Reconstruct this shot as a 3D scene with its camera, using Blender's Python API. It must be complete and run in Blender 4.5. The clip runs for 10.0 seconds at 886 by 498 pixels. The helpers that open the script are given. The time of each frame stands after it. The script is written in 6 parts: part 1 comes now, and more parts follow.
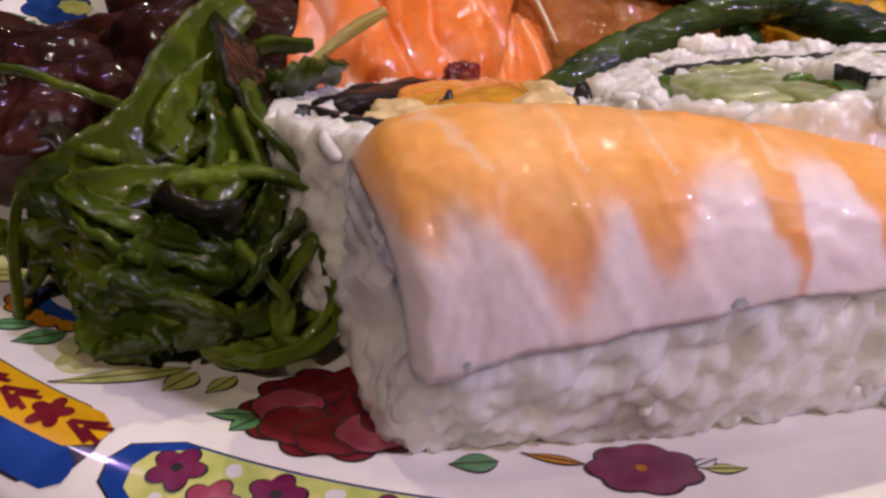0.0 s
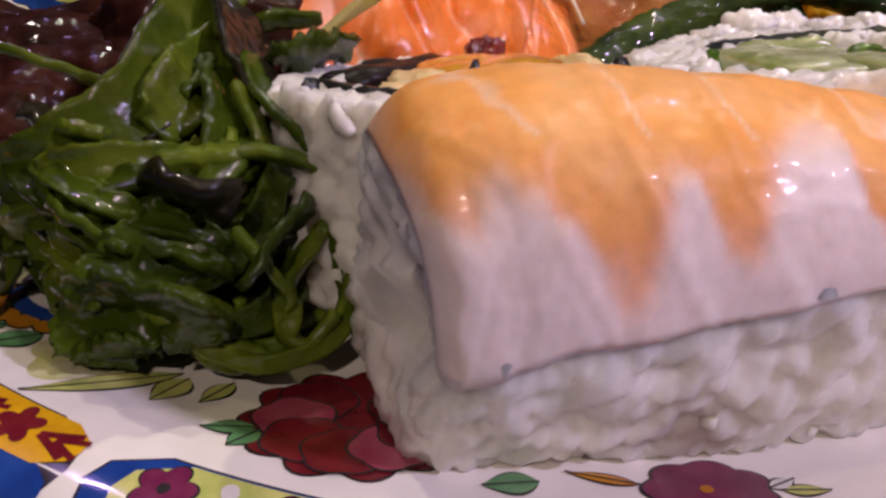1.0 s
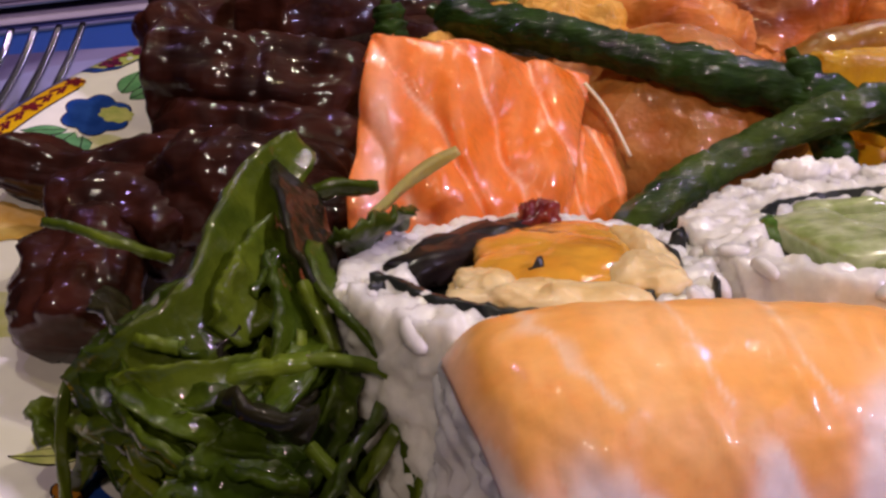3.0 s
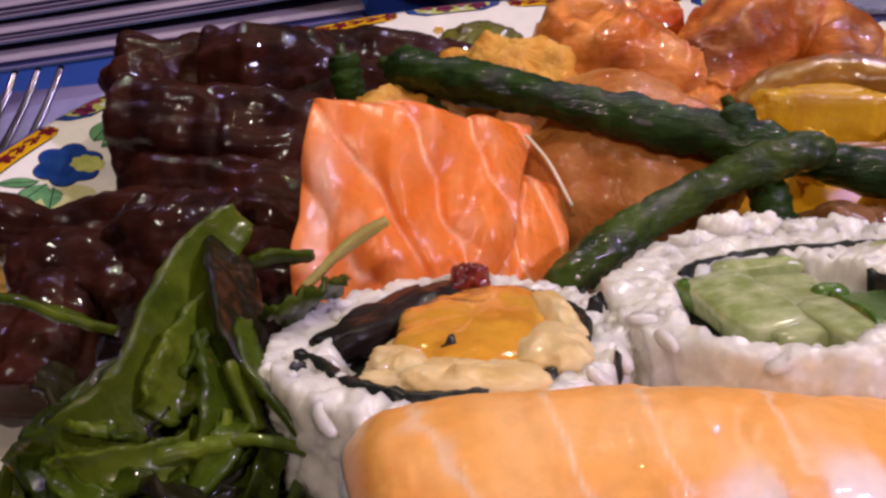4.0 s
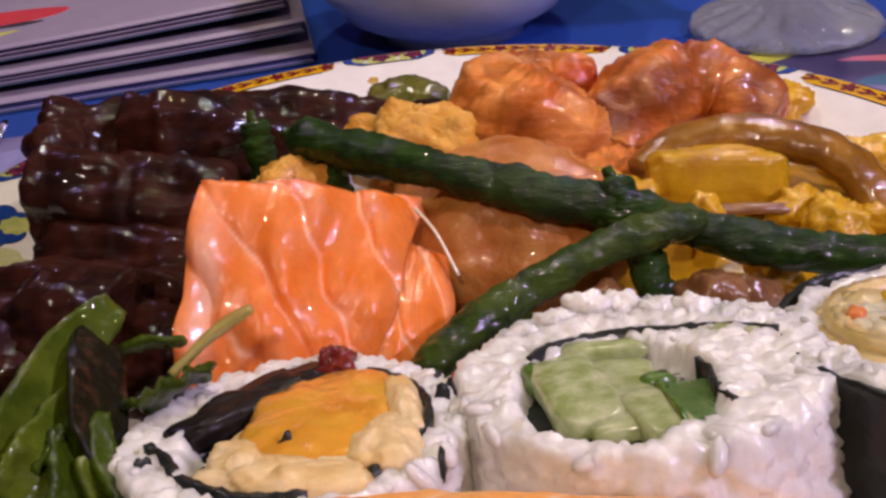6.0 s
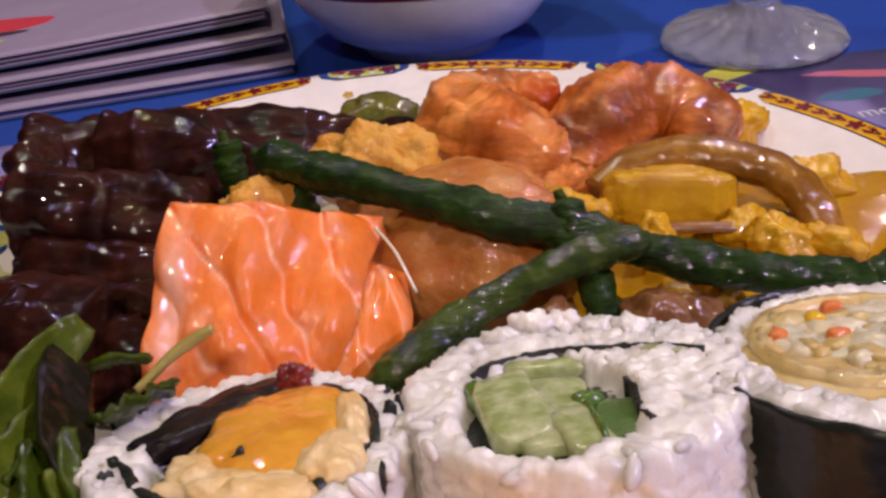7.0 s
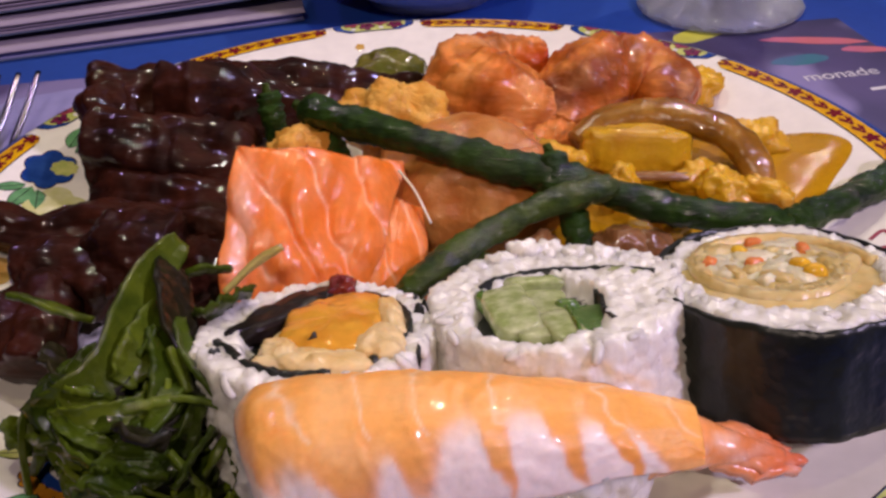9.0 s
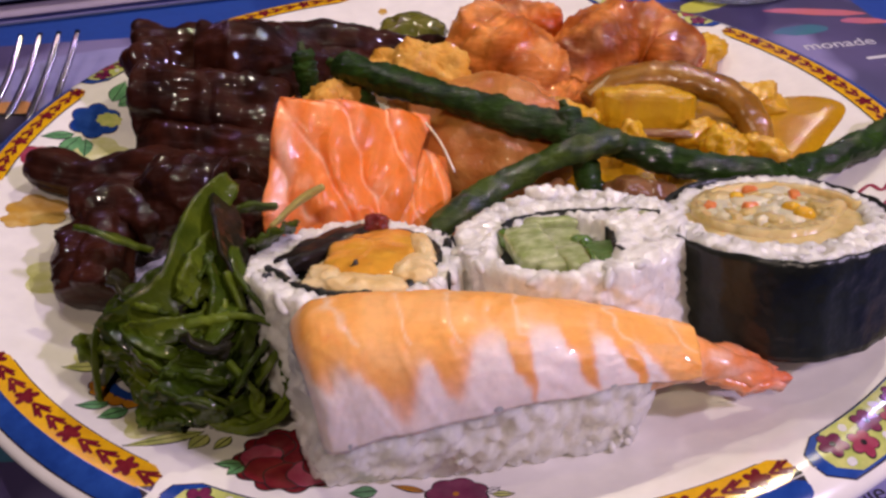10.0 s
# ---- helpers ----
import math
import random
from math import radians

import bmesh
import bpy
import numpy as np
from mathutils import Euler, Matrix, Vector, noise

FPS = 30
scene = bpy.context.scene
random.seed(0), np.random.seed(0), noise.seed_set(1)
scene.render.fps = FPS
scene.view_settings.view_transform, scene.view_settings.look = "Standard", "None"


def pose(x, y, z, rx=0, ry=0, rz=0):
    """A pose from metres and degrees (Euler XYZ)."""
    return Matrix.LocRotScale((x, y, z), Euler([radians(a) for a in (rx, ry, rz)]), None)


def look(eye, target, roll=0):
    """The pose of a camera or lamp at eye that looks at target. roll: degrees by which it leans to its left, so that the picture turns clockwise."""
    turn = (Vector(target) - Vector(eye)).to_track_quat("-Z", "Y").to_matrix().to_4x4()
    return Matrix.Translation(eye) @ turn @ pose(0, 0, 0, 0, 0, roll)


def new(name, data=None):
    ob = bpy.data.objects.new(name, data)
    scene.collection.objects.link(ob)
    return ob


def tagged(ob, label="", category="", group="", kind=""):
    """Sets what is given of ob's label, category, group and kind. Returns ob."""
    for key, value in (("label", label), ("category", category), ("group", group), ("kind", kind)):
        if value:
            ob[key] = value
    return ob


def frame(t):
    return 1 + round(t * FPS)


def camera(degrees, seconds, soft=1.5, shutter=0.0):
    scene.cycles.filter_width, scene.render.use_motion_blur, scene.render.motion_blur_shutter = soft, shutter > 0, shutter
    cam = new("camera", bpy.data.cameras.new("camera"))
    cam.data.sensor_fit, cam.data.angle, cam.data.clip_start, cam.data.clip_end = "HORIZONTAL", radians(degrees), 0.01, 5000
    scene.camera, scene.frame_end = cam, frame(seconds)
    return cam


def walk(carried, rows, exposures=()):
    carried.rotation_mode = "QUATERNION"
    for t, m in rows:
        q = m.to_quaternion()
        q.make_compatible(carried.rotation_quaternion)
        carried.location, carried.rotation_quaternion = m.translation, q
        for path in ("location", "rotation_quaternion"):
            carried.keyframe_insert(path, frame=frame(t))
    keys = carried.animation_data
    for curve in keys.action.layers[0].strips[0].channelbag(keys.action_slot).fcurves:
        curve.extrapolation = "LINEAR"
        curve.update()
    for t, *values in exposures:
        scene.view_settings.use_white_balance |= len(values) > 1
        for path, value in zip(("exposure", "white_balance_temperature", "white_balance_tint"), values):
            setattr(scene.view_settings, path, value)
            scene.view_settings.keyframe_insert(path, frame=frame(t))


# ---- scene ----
cam = camera(52.0, 10.0, 2.7)
PATH = [
    (0, (0.026, 0.007, 0.083), (-0.039, 1.671, -1.025), -1.0),
    (0.5, (0.024, 0.013, 0.078), (-0.038, 1.679, -1.026), -0.9),
    (1, (0.023, 0.017, 0.073), (-0.051, 1.697, -1.009), -1.2),
    (1.5, (0.019, 0.021, 0.072), (-0.059, 1.715, -0.989), -1.2),
    (2, (0.018, 0.021, 0.074), (-0.082, 1.73, -0.959), -1.9),
    (2.5, (0.016, 0.024, 0.083), (-0.099, 1.732, -0.952), -2.6),
    (4, (0.031, 0.028, 0.102), (-0.123, 1.728, -0.941), -5.4),
    (4.5, (0.038, 0.028, 0.106), (-0.127, 1.727, -0.936), -6.1),
    (5, (0.045, 0.028, 0.107), (-0.126, 1.728, -0.932), -6.5),
    (5.5, (0.051, 0.029, 0.108), (-0.119, 1.733, -0.925), -6.4),
    (6, (0.054, 0.03, 0.113), (-0.106, 1.741, -0.91), -6.3),
    (7.5, (0.064, 0.015, 0.126), (-0.069, 1.719, -0.913), -5.5),
    (8, (0.062, 0.002, 0.134), (-0.055, 1.694, -0.925), -4.7),
    (8.5, (0.061, -0.003, 0.141), (-0.036, 1.66, -0.966), -4.0),
    (9, (0.056, -0.014, 0.147), (-0.035, 1.614, -1.012), -3.5),
    (9.5, (0.057, -0.026, 0.152), (-0.035, 1.582, -1.034), -3.2),
    (10, (0.051, -0.036, 0.153), (-0.044, 1.559, -1.05), -2.8),
]
walk(cam, [(t, look(eye, target, roll)) for t, eye, target, roll in PATH])

# ---- light: a closed evening room, warm ceiling spots, violet strips and two added fills ----
world = bpy.data.worlds.new("room_world")
world.use_nodes = True
world.node_tree.nodes["Background"].inputs["Color"].default_value = (0.10, 0.06, 0.14, 1)
world.node_tree.nodes["Background"].inputs["Strength"].default_value = 0.3
scene.world = world


def area_lamp(name, eye, target, w, h, watts, colour, shape="RECTANGLE"):
    data = bpy.data.lights.new(name, "AREA")
    data.shape, data.size, data.size_y = shape, w, h
    data.energy, data.color = watts, colour
    ob = new(name, data)
    ob.matrix_world = look(eye, target)
    return ob


MID = (0.04, 0.15, 0.0)
area_lamp("warm_spot_and_fill", (-0.22, 0.72, 1.22), MID, 0.05, 0.05, 3.8, (1.0, 0.89, 0.71), "DISK")
area_lamp("warm_spot_and_fill", (0.30, 0.30, 1.45), MID, 0.03, 0.03, 1.4, (1.0, 0.80, 0.42), "DISK")
# low fill with no fixture behind it, added to brighten the plate's back right
area_lamp("warm_spot_and_fill", (0.40, 0.70, 0.80), (0.13, 0.28, 0.0), 0.03, 0.03, 2.9, (1.0, 0.88, 0.68), "DISK")
area_lamp("violet_strip", (1.05, -0.25, 0.90), MID, 0.10, 0.04, 12.5, (0.80, 0.64, 1.0))
area_lamp("violet_strip", (-0.75, 0.95, 1.30), MID, 0.10, 0.03, 2.0, (0.66, 0.42, 1.0))
area_lamp("violet_strip", (0.70, 1.30, 1.10), MID, 0.10, 0.03, 2.0, (0.55, 0.45, 1.0))
# unseen pinkish fill behind the camera, added to lift the front faces
area_lamp("pink_front_fill", (-0.05, -0.95, 1.30), MID, 0.08, 0.05, 8.2, (1.0, 0.78, 0.67))

# ---- materials ----
def rgb(c):
    return (c[0], c[1], c[2], 1.0)


def mat(name, c1, c2, rough=0.4, coarse=60.0, fine=500.0, bump=0.25, bump_scale=600.0, sss=0.0, sss_radius=(1, 0.5, 0.3),
        sss_scale=0.003, coat=0.0, metal=0.0, attr=False, trans=0.0, depth=0.0006, island=0.0, spots=None, ior=1.45, vary=0.0, stretch=None, spec=0.5, wet=330.0, speckle=0.06, film=0.3, coat_rough=0.04, leaf=0.0):
    m = bpy.data.materials.new(name)
    m.use_nodes = True
    nt = m.node_tree
    n, l = nt.nodes, nt.links
    bsdf = n["Principled BSDF"]
    tc = n.new("ShaderNodeTexCoord")
    big = n.new("ShaderNodeTexNoise")
    big.inputs["Scale"].default_value, big.inputs["Detail"].default_value = coarse, 4.0
    small = n.new("ShaderNodeTexNoise")
    small.inputs["Scale"].default_value, small.inputs["Detail"].default_value = fine, 3.0
    for t in (big, small):
        l.new(tc.outputs["Object"], t.inputs["Vector"])
    ramp = n.new("ShaderNodeMapRange")
    ramp.inputs["From Min"].default_value, ramp.inputs["From Max"].default_value = 0.35, 0.65
    l.new(big.outputs["Fac"], ramp.inputs["Value"])
    mix = n.new("ShaderNodeMix")
    mix.data_type = "RGBA"
    mix.inputs["A"].default_value, mix.inputs["B"].default_value = rgb(c1), rgb(c2)
    l.new(ramp.outputs["Result"], mix.inputs["Factor"])
    colour = mix.outputs["Result"]
    if attr:
        at = n.new("ShaderNodeAttribute")
        at.attribute_name = "Col"
        tint = n.new("ShaderNodeMix")
        tint.data_type, tint.blend_type = "RGBA", "MULTIPLY"
        tint.inputs["Factor"].default_value = 1.0
        l.new(at.outputs["Color"], tint.inputs["A"])
        l.new(colour, tint.inputs["B"])
        colour = tint.outputs["Result"]
    grain = n.new("ShaderNodeMapRange")
    grain.inputs["From Min"].default_value, grain.inputs["From Max"].default_value = 0.3, 0.7
    grain.inputs["To Min"].default_value, grain.inputs["To Max"].default_value = 1 - speckle, 1 + speckle * 0.7
    l.new(small.outputs["Fac"], grain.inputs["Value"])
    hue = n.new("ShaderNodeHueSaturation")
    l.new(colour, hue.inputs["Color"])
    value = grain.outputs["Result"]
    if island or vary:
        if island:
            src = n.new("ShaderNodeNewGeometry").outputs["Random Per Island"]
        else:
            src = n.new("ShaderNodeObjectInfo").outputs["Random"]
        amount = island or vary
        r = n.new("ShaderNodeMapRange")
        r.inputs["To Min"].default_value, r.inputs["To Max"].default_value = 1 - amount, 1 + amount
        l.new(src, r.inputs["Value"])
        mul = n.new("ShaderNodeMath")
        mul.operation = "MULTIPLY"
        l.new(value, mul.inputs[0])
        l.new(r.outputs["Result"], mul.inputs[1])
        value = mul.outputs["Value"]
    l.new(value, hue.inputs["Value"])
    colour = hue.outputs["Color"]
    if spots:
        sp_colour, sp_scale, sp_from, sp_to = spots
        sp = n.new("ShaderNodeTexNoise")
        sp.inputs["Scale"].default_value, sp.inputs["Detail"].default_value = sp_scale, 2.0
        l.new(tc.outputs["Object"], sp.inputs["Vector"])
        sr = n.new("ShaderNodeMapRange")
        sr.inputs["From Min"].default_value, sr.inputs["From Max"].default_value = sp_from, sp_to
        l.new(sp.outputs["Fac"], sr.inputs["Value"])
        sm = n.new("ShaderNodeMix")
        sm.data_type = "RGBA"
        sm.inputs["B"].default_value = rgb(sp_colour)
        l.new(sr.outputs["Result"], sm.inputs["Factor"])
        l.new(colour, sm.inputs["A"])
        colour = sm.outputs["Result"]
    l.new(colour, bsdf.inputs["Base Color"])
    rr = n.new("ShaderNodeMapRange")
    rr.inputs["To Min"].default_value, rr.inputs["To Max"].default_value = max(rough - 0.1, 0.03), min(rough + 0.12, 1)
    l.new(big.outputs["Fac"], rr.inputs["Value"])
    l.new(rr.outputs["Result"], bsdf.inputs["Roughness"])
    if bump:
        bn = n.new("ShaderNodeTexNoise")
        bn.inputs["Scale"].default_value, bn.inputs["Detail"].default_value = bump_scale, 2.0
        if stretch:
            mp = n.new("ShaderNodeMapping")
            mp.inputs["Scale"].default_value = stretch
            mp.inputs["Rotation"].default_value = (0.3, 0.2, 0.25)
            l.new(tc.outputs["Object"], mp.inputs["Vector"])
            l.new(mp.outputs["Vector"], bn.inputs["Vector"])
        else:
            l.new(tc.outputs["Object"], bn.inputs["Vector"])
        b = n.new("ShaderNodeBump")
        b.inputs["Strength"].default_value, b.inputs["Distance"].default_value = bump, depth
        l.new(bn.outputs["Fac"], b.inputs["Height"])
        l.new(b.outputs["Normal"], bsdf.inputs["Normal"])
        if coat > 0.25:
            cn = n.new("ShaderNodeTexNoise")
            cn.inputs["Scale"].default_value, cn.inputs["Detail"].default_value = wet, 1.0
            l.new(tc.outputs["Object"], cn.inputs["Vector"])
            cb = n.new("ShaderNodeBump")
            cb.inputs["Strength"].default_value, cb.inputs["Distance"].default_value = 0.7, film / wet
            l.new(cn.outputs["Fac"], cb.inputs["Height"])
            l.new(b.outputs["Normal"], cb.inputs["Normal"])
            l.new(cb.outputs["Normal"], bsdf.inputs["Coat Normal"])
    bsdf.inputs["Metallic"].default_value = metal
    bsdf.inputs["IOR"].default_value = ior
    bsdf.inputs["Coat Weight"].default_value = coat
    bsdf.inputs["Coat Roughness"].default_value = coat_rough
    bsdf.inputs["Specular IOR Level"].default_value = spec
    bsdf.inputs["Transmission Weight"].default_value = trans
    if sss:
        bsdf.subsurface_method = "BURLEY"
        bsdf.inputs["Subsurface Weight"].default_value = sss
        bsdf.inputs["Subsurface Radius"].default_value = sss_radius
        bsdf.inputs["Subsurface Scale"].default_value = sss_scale
    if leaf:
        # thin wet leaf: part of the light passes through
        tr = n.new("ShaderNodeBsdfTranslucent")
        l.new(colour, tr.inputs["Color"])
        both = n.new("ShaderNodeMixShader")
        both.inputs["Fac"].default_value = leaf
        l.new(bsdf.outputs["BSDF"], both.inputs[1])
        l.new(tr.outputs["BSDF"], both.inputs[2])
        l.new(both.outputs["Shader"], n["Material Output"].inputs["Surface"])
    return m


PORCELAIN = mat("porcelain", (0.86, 0.83, 0.77), (0.84, 0.80, 0.74), 0.14, 20, 150, 0.0, coat=0.4)
RICE = mat("cooked_rice", (0.70, 0.68, 0.62), (0.64, 0.62, 0.565), 0.28, 150, 900, 0.16, 520, spec=0.5, sss=1.0, sss_radius=(1, 0.9, 0.75), sss_scale=0.0042, island=0.04, depth=0.0004, coat=0.26, wet=420)
RICE_GRAIN = mat("rice_grain", (0.70, 0.68, 0.62), (0.64, 0.62, 0.565), 0.28, 150, 900, 0.10, 420, spec=0.5, sss=0.35, sss_radius=(1, 0.9, 0.75), sss_scale=0.0010, island=0.05, depth=0.0003, coat=0.26, wet=420)
NORI = mat("nori_sheet", (0.008, 0.010, 0.009), (0.020, 0.024, 0.018), 0.36, 90, 700, 0.8, 260, depth=0.0007)
SHRIMP = mat("cooked_shrimp", (1, 1, 1), (0.95, 0.94, 0.92), 0.42, 120, 500, 0.18, 420, spec=0.30, sss=0.5, sss_radius=(1, 0.45, 0.2), sss_scale=0.004, coat=0.12, attr=True)
SHRIMP_TAIL = mat("shrimp_tail_shell", (1, 1, 1), (0.9, 0.88, 0.85), 0.26, 160, 700, 0.35, 500, sss=0.2, sss_scale=0.002, coat=0.5, attr=True)
SALMON = mat("raw_salmon", (1, 1, 1), (0.96, 0.95, 0.94), 0.34, 90, 500, 0.20, 420, spec=0.40, sss=0.7, sss_radius=(1, 0.4, 0.2), sss_scale=0.006, coat=1.0, attr=True, depth=0.0006, wet=480, film=0.46, coat_rough=0.03)
BEEF = mat("glazed_beef", (0.044, 0.011, 0.0055), (0.013, 0.0042, 0.0028), 0.5, 90, 420, 0.9, 190, spec=0.08, coat=0.45, depth=0.0014, stretch=(0.35, 1.0, 1.0), wet=520, film=0.20, coat_rough=0.03)
BEAN = mat("green_bean", (0.025, 0.058, 0.007), (0.007, 0.019, 0.003), 0.5, 170, 700, 1.0, 520, spec=0.08, coat=0.40, depth=0.0010, stretch=(0.3, 1.0, 1.0), wet=800, film=0.34, coat_rough=0.03)
BEAN_LIGHT = mat("green_bean_pale", (0.056, 0.086, 0.010), (0.014, 0.032, 0.005), 0.5, 150, 700, 1.0, 520, spec=0.08, coat=0.55, depth=0.0010, stretch=(0.3, 0.7, 1.0), wet=800, film=0.34, coat_rough=0.03)
WEED = mat("wakame_green", (0.066, 0.100, 0.006), (0.028, 0.052, 0.003), 0.30, 120, 600, 0.5, 420, spec=0.20, coat=0.8, vary=0.35, wet=800, film=0.34, coat_rough=0.03, leaf=0.30)
WEED_PALE = mat("wakame_pale", (0.155, 0.205, 0.015), (0.075, 0.115, 0.008), 0.30, 140, 700, 0.5, 420, spec=0.20, coat=0.8, vary=0.25, wet=800, film=0.34, coat_rough=0.03, leaf=0.32)
WEED_TIP = mat("wakame_tip", (0.58, 0.48, 0.13), (0.46, 0.42, 0.10), 0.4, 140, 700, 0.3, 300, sss=0.5, sss_radius=(0.8, 1, 0.3), sss_scale=0.003, coat=0.5, trans=0.3)
WEED_DARK = mat("wakame_dark", (0.030, 0.026, 0.010), (0.014, 0.013, 0.006), 0.35, 120, 600, 0.4, 360, spec=0.12, coat=0.5, vary=0.3, film=0.30, coat_rough=0.03, leaf=0.25)
EGG = mat("omelette", (0.78, 0.60, 0.31), (0.72, 0.49, 0.18), 0.38, 160, 700, 0.4, 420, sss=0.3, sss_scale=0.003, coat=0.2)
EGG_GLAZE = mat("amber_glaze", (0.78, 0.40, 0.045), (0.68, 0.27, 0.025), 0.14, 110, 500, 0.2, 260, sss=0.3, sss_scale=0.003, coat=0.8)
BLACK_STRIP = mat("black_mushroom", (0.008, 0.006, 0.005), (0.020, 0.012, 0.010), 0.4, 120, 600, 0.5, 260, spec=0.2, coat=0.12)
RED_BIT = mat("red_pickle", (0.24, 0.03, 0.02), (0.14, 0.015, 0.015), 0.22, 200, 800, 0.5, 500, sss=0.2, sss_scale=0.002, coat=0.6)
CUC = mat("cucumber_flesh", (0.30, 0.37, 0.12), (0.52, 0.57, 0.29), 0.22, 330, 800, 0.5, 330, stretch=(0.25, 1, 1), sss=0.5, sss_radius=(0.7, 1, 0.4), sss_scale=0.005, coat=0.5)
CUC_SKIN = mat("cucumber_skin", (0.055, 0.13, 0.015), (0.12, 0.22, 0.04), 0.24, 200, 800, 0.3, 450, coat=0.5)
CUC_DARK = mat("cucumber_skin_side", (0.14, 0.22, 0.07), (0.09, 0.16, 0.04), 0.26, 200, 800, 0.3, 450, sss=0.3, sss_scale=0.003, coat=0.4)
TAN = mat("soaked_tofu_skin", (0.60, 0.42, 0.14), (0.68, 0.52, 0.24), 0.3, 130, 600, 0.3, 380, sss=0.5, sss_scale=0.004, coat=0.5)
PALE = mat("pale_filling", (0.76, 0.68, 0.48), (0.68, 0.58, 0.36), 0.3, 200, 800, 0.3, 400, sss=0.5, sss_scale=0.003, coat=0.4)
CARROT = mat("carrot_cube", (0.75, 0.24, 0.06), (0.66, 0.18, 0.04), 0.3, 200, 800, 0.2, 450, sss=0.3, sss_scale=0.003)
CORN = mat("sweet_corn", (0.80, 0.48, 0.03), (0.72, 0.38, 0.02), 0.25, 200, 800, 0.2, 450, sss=0.3, sss_scale=0.003, coat=0.4)
FISH = mat("cooked_fish", (0.42, 0.120, 0.018), (0.56, 0.245, 0.058), 0.42, 75, 420, 0.6, 300, spec=0.2, sss=0.4, sss_radius=(1, 0.4, 0.2), sss_scale=0.004, coat=0.7, depth=0.0010, wet=600, film=0.35)
BATTER = mat("golden_batter", (0.62, 0.27, 0.025), (0.72, 0.40, 0.08), 0.5, 110, 500, 0.8, 420, spec=0.2, sss=0.25, sss_scale=0.003, coat=0.4, depth=0.001)
PRAWN = mat("fried_prawn", (1, 1, 1), (0.85, 0.80, 0.75), 0.45, 55, 430, 0.8, 320, spec=0.2, sss=0.3, sss_radius=(1, 0.4, 0.2), sss_scale=0.003, coat=0.6, depth=0.0010, attr=True, stretch=(0.4, 1.0, 1.0))
CURRY = mat("curry_sauce", (0.50, 0.27, 0.006), (0.41, 0.19, 0.005), 0.25, 60, 380, 0.12, 260, spec=0.25, sss=0.2, sss_scale=0.003, coat=0.35, wet=420, film=0.30)
CURRY_BIT = mat("curried_chunk", (0.66, 0.38, 0.009), (0.50, 0.24, 0.005), 0.4, 120, 500, 0.5, 330, sss=0.25, sss_scale=0.003, coat=0.6)
MUSHROOM = mat("mushroom_slice", (0.20, 0.080, 0.008), (0.36, 0.160, 0.014), 0.3, 110, 500, 0.5, 300, sss=0.3, sss_scale=0.003, coat=0.7, wet=260)
PEPPER = mat("stewed_pepper", (0.10, 0.11, 0.015), (0.17, 0.14, 0.02), 0.22, 110, 500, 0.4, 300, coat=0.6)
ONION = mat("stewed_onion", (0.20, 0.085, 0.030), (0.30, 0.15, 0.06), 0.3, 110, 500, 0.4, 300, sss=0.3, sss_scale=0.003, coat=0.6)
SAUCE_STAIN = mat("thin_sauce", (0.52, 0.28, 0.04), (0.62, 0.42, 0.14), 0.16, 160, 500, 0.1, 160, coat=0.7)
OIL_STAIN = mat("green_oil", (0.58, 0.58, 0.22), (0.68, 0.66, 0.40), 0.16, 160, 500, 0.05, 160, coat=0.6)
P_YELLOW = mat("glaze_yellow", (0.74, 0.42, 0.010), (0.68, 0.35, 0.008), 0.16, 200, 900, 0.0, 300, coat=0.5)
P_BLUE = mat("glaze_blue", (0.012, 0.045, 0.24), (0.02, 0.07, 0.32), 0.16, 200, 900, 0.0, 300, coat=0.5)
P_RED = mat("glaze_maroon", (0.13, 0.008, 0.016), (0.19, 0.016, 0.022), 0.16, 260, 900, 0.0, 300, coat=0.5)
P_PLUM = mat("glaze_plum", (0.13, 0.010, 0.055), (0.20, 0.03, 0.085), 0.16, 260, 900, 0.0, 300, coat=0.5)
P_PINK = mat("glaze_pink", (0.30, 0.035, 0.075), (0.36, 0.08, 0.12), 0.16, 260, 900, 0.0, 300, coat=0.5)
P_GREEN = mat("glaze_green", (0.16, 0.36, 0.16), (0.09, 0.24, 0.10), 0.16, 260, 900, 0.0, 300, coat=0.5)
P_LEAF = mat("glaze_yellow_green", (0.62, 0.62, 0.20), (0.42, 0.48, 0.12), 0.16, 260, 900, 0.0, 300, coat=0.5)
P_LINE = mat("glaze_outline", (0.02, 0.018, 0.02), (0.04, 0.03, 0.035), 0.2, 260, 900, 0.0, 300, coat=0.5)
P_ORANGE = mat("glaze_amber", (0.62, 0.28, 0.02), (0.46, 0.17, 0.012), 0.16, 260, 900, 0.0, 300, coat=0.5)
P_WHITE = mat("glaze_white", (0.72, 0.70, 0.68), (0.66, 0.64, 0.62), 0.16, 260, 900, 0.0, 300, coat=0.5)
TABLE = mat("blue_laminate", (0.012, 0.052, 0.290), (0.015, 0.062, 0.330), 0.40, 6, 200, 0.1, 500)
PAPER_DARK = mat("printed_paper", (0.030, 0.028, 0.075), (0.075, 0.055, 0.150), 0.42, 14, 60, 0.04, 300, spots=((0.20, 0.17, 0.34), 16, 0.52, 0.60))
PAPER_LILAC = mat("lilac_paper", (0.24, 0.23, 0.46), (0.30, 0.28, 0.50), 0.45, 20, 120, 0.04, 300)
PAPER_WHITE = mat("menu_paper", (0.34, 0.28, 0.38), (0.29, 0.24, 0.34), 0.45, 20, 160, 0.05, 300)
COVER_DARK = mat("menu_cover_dark", (0.05, 0.08, 0.16), (0.12, 0.15, 0.26), 0.4, 14, 120, 0.05, 300)
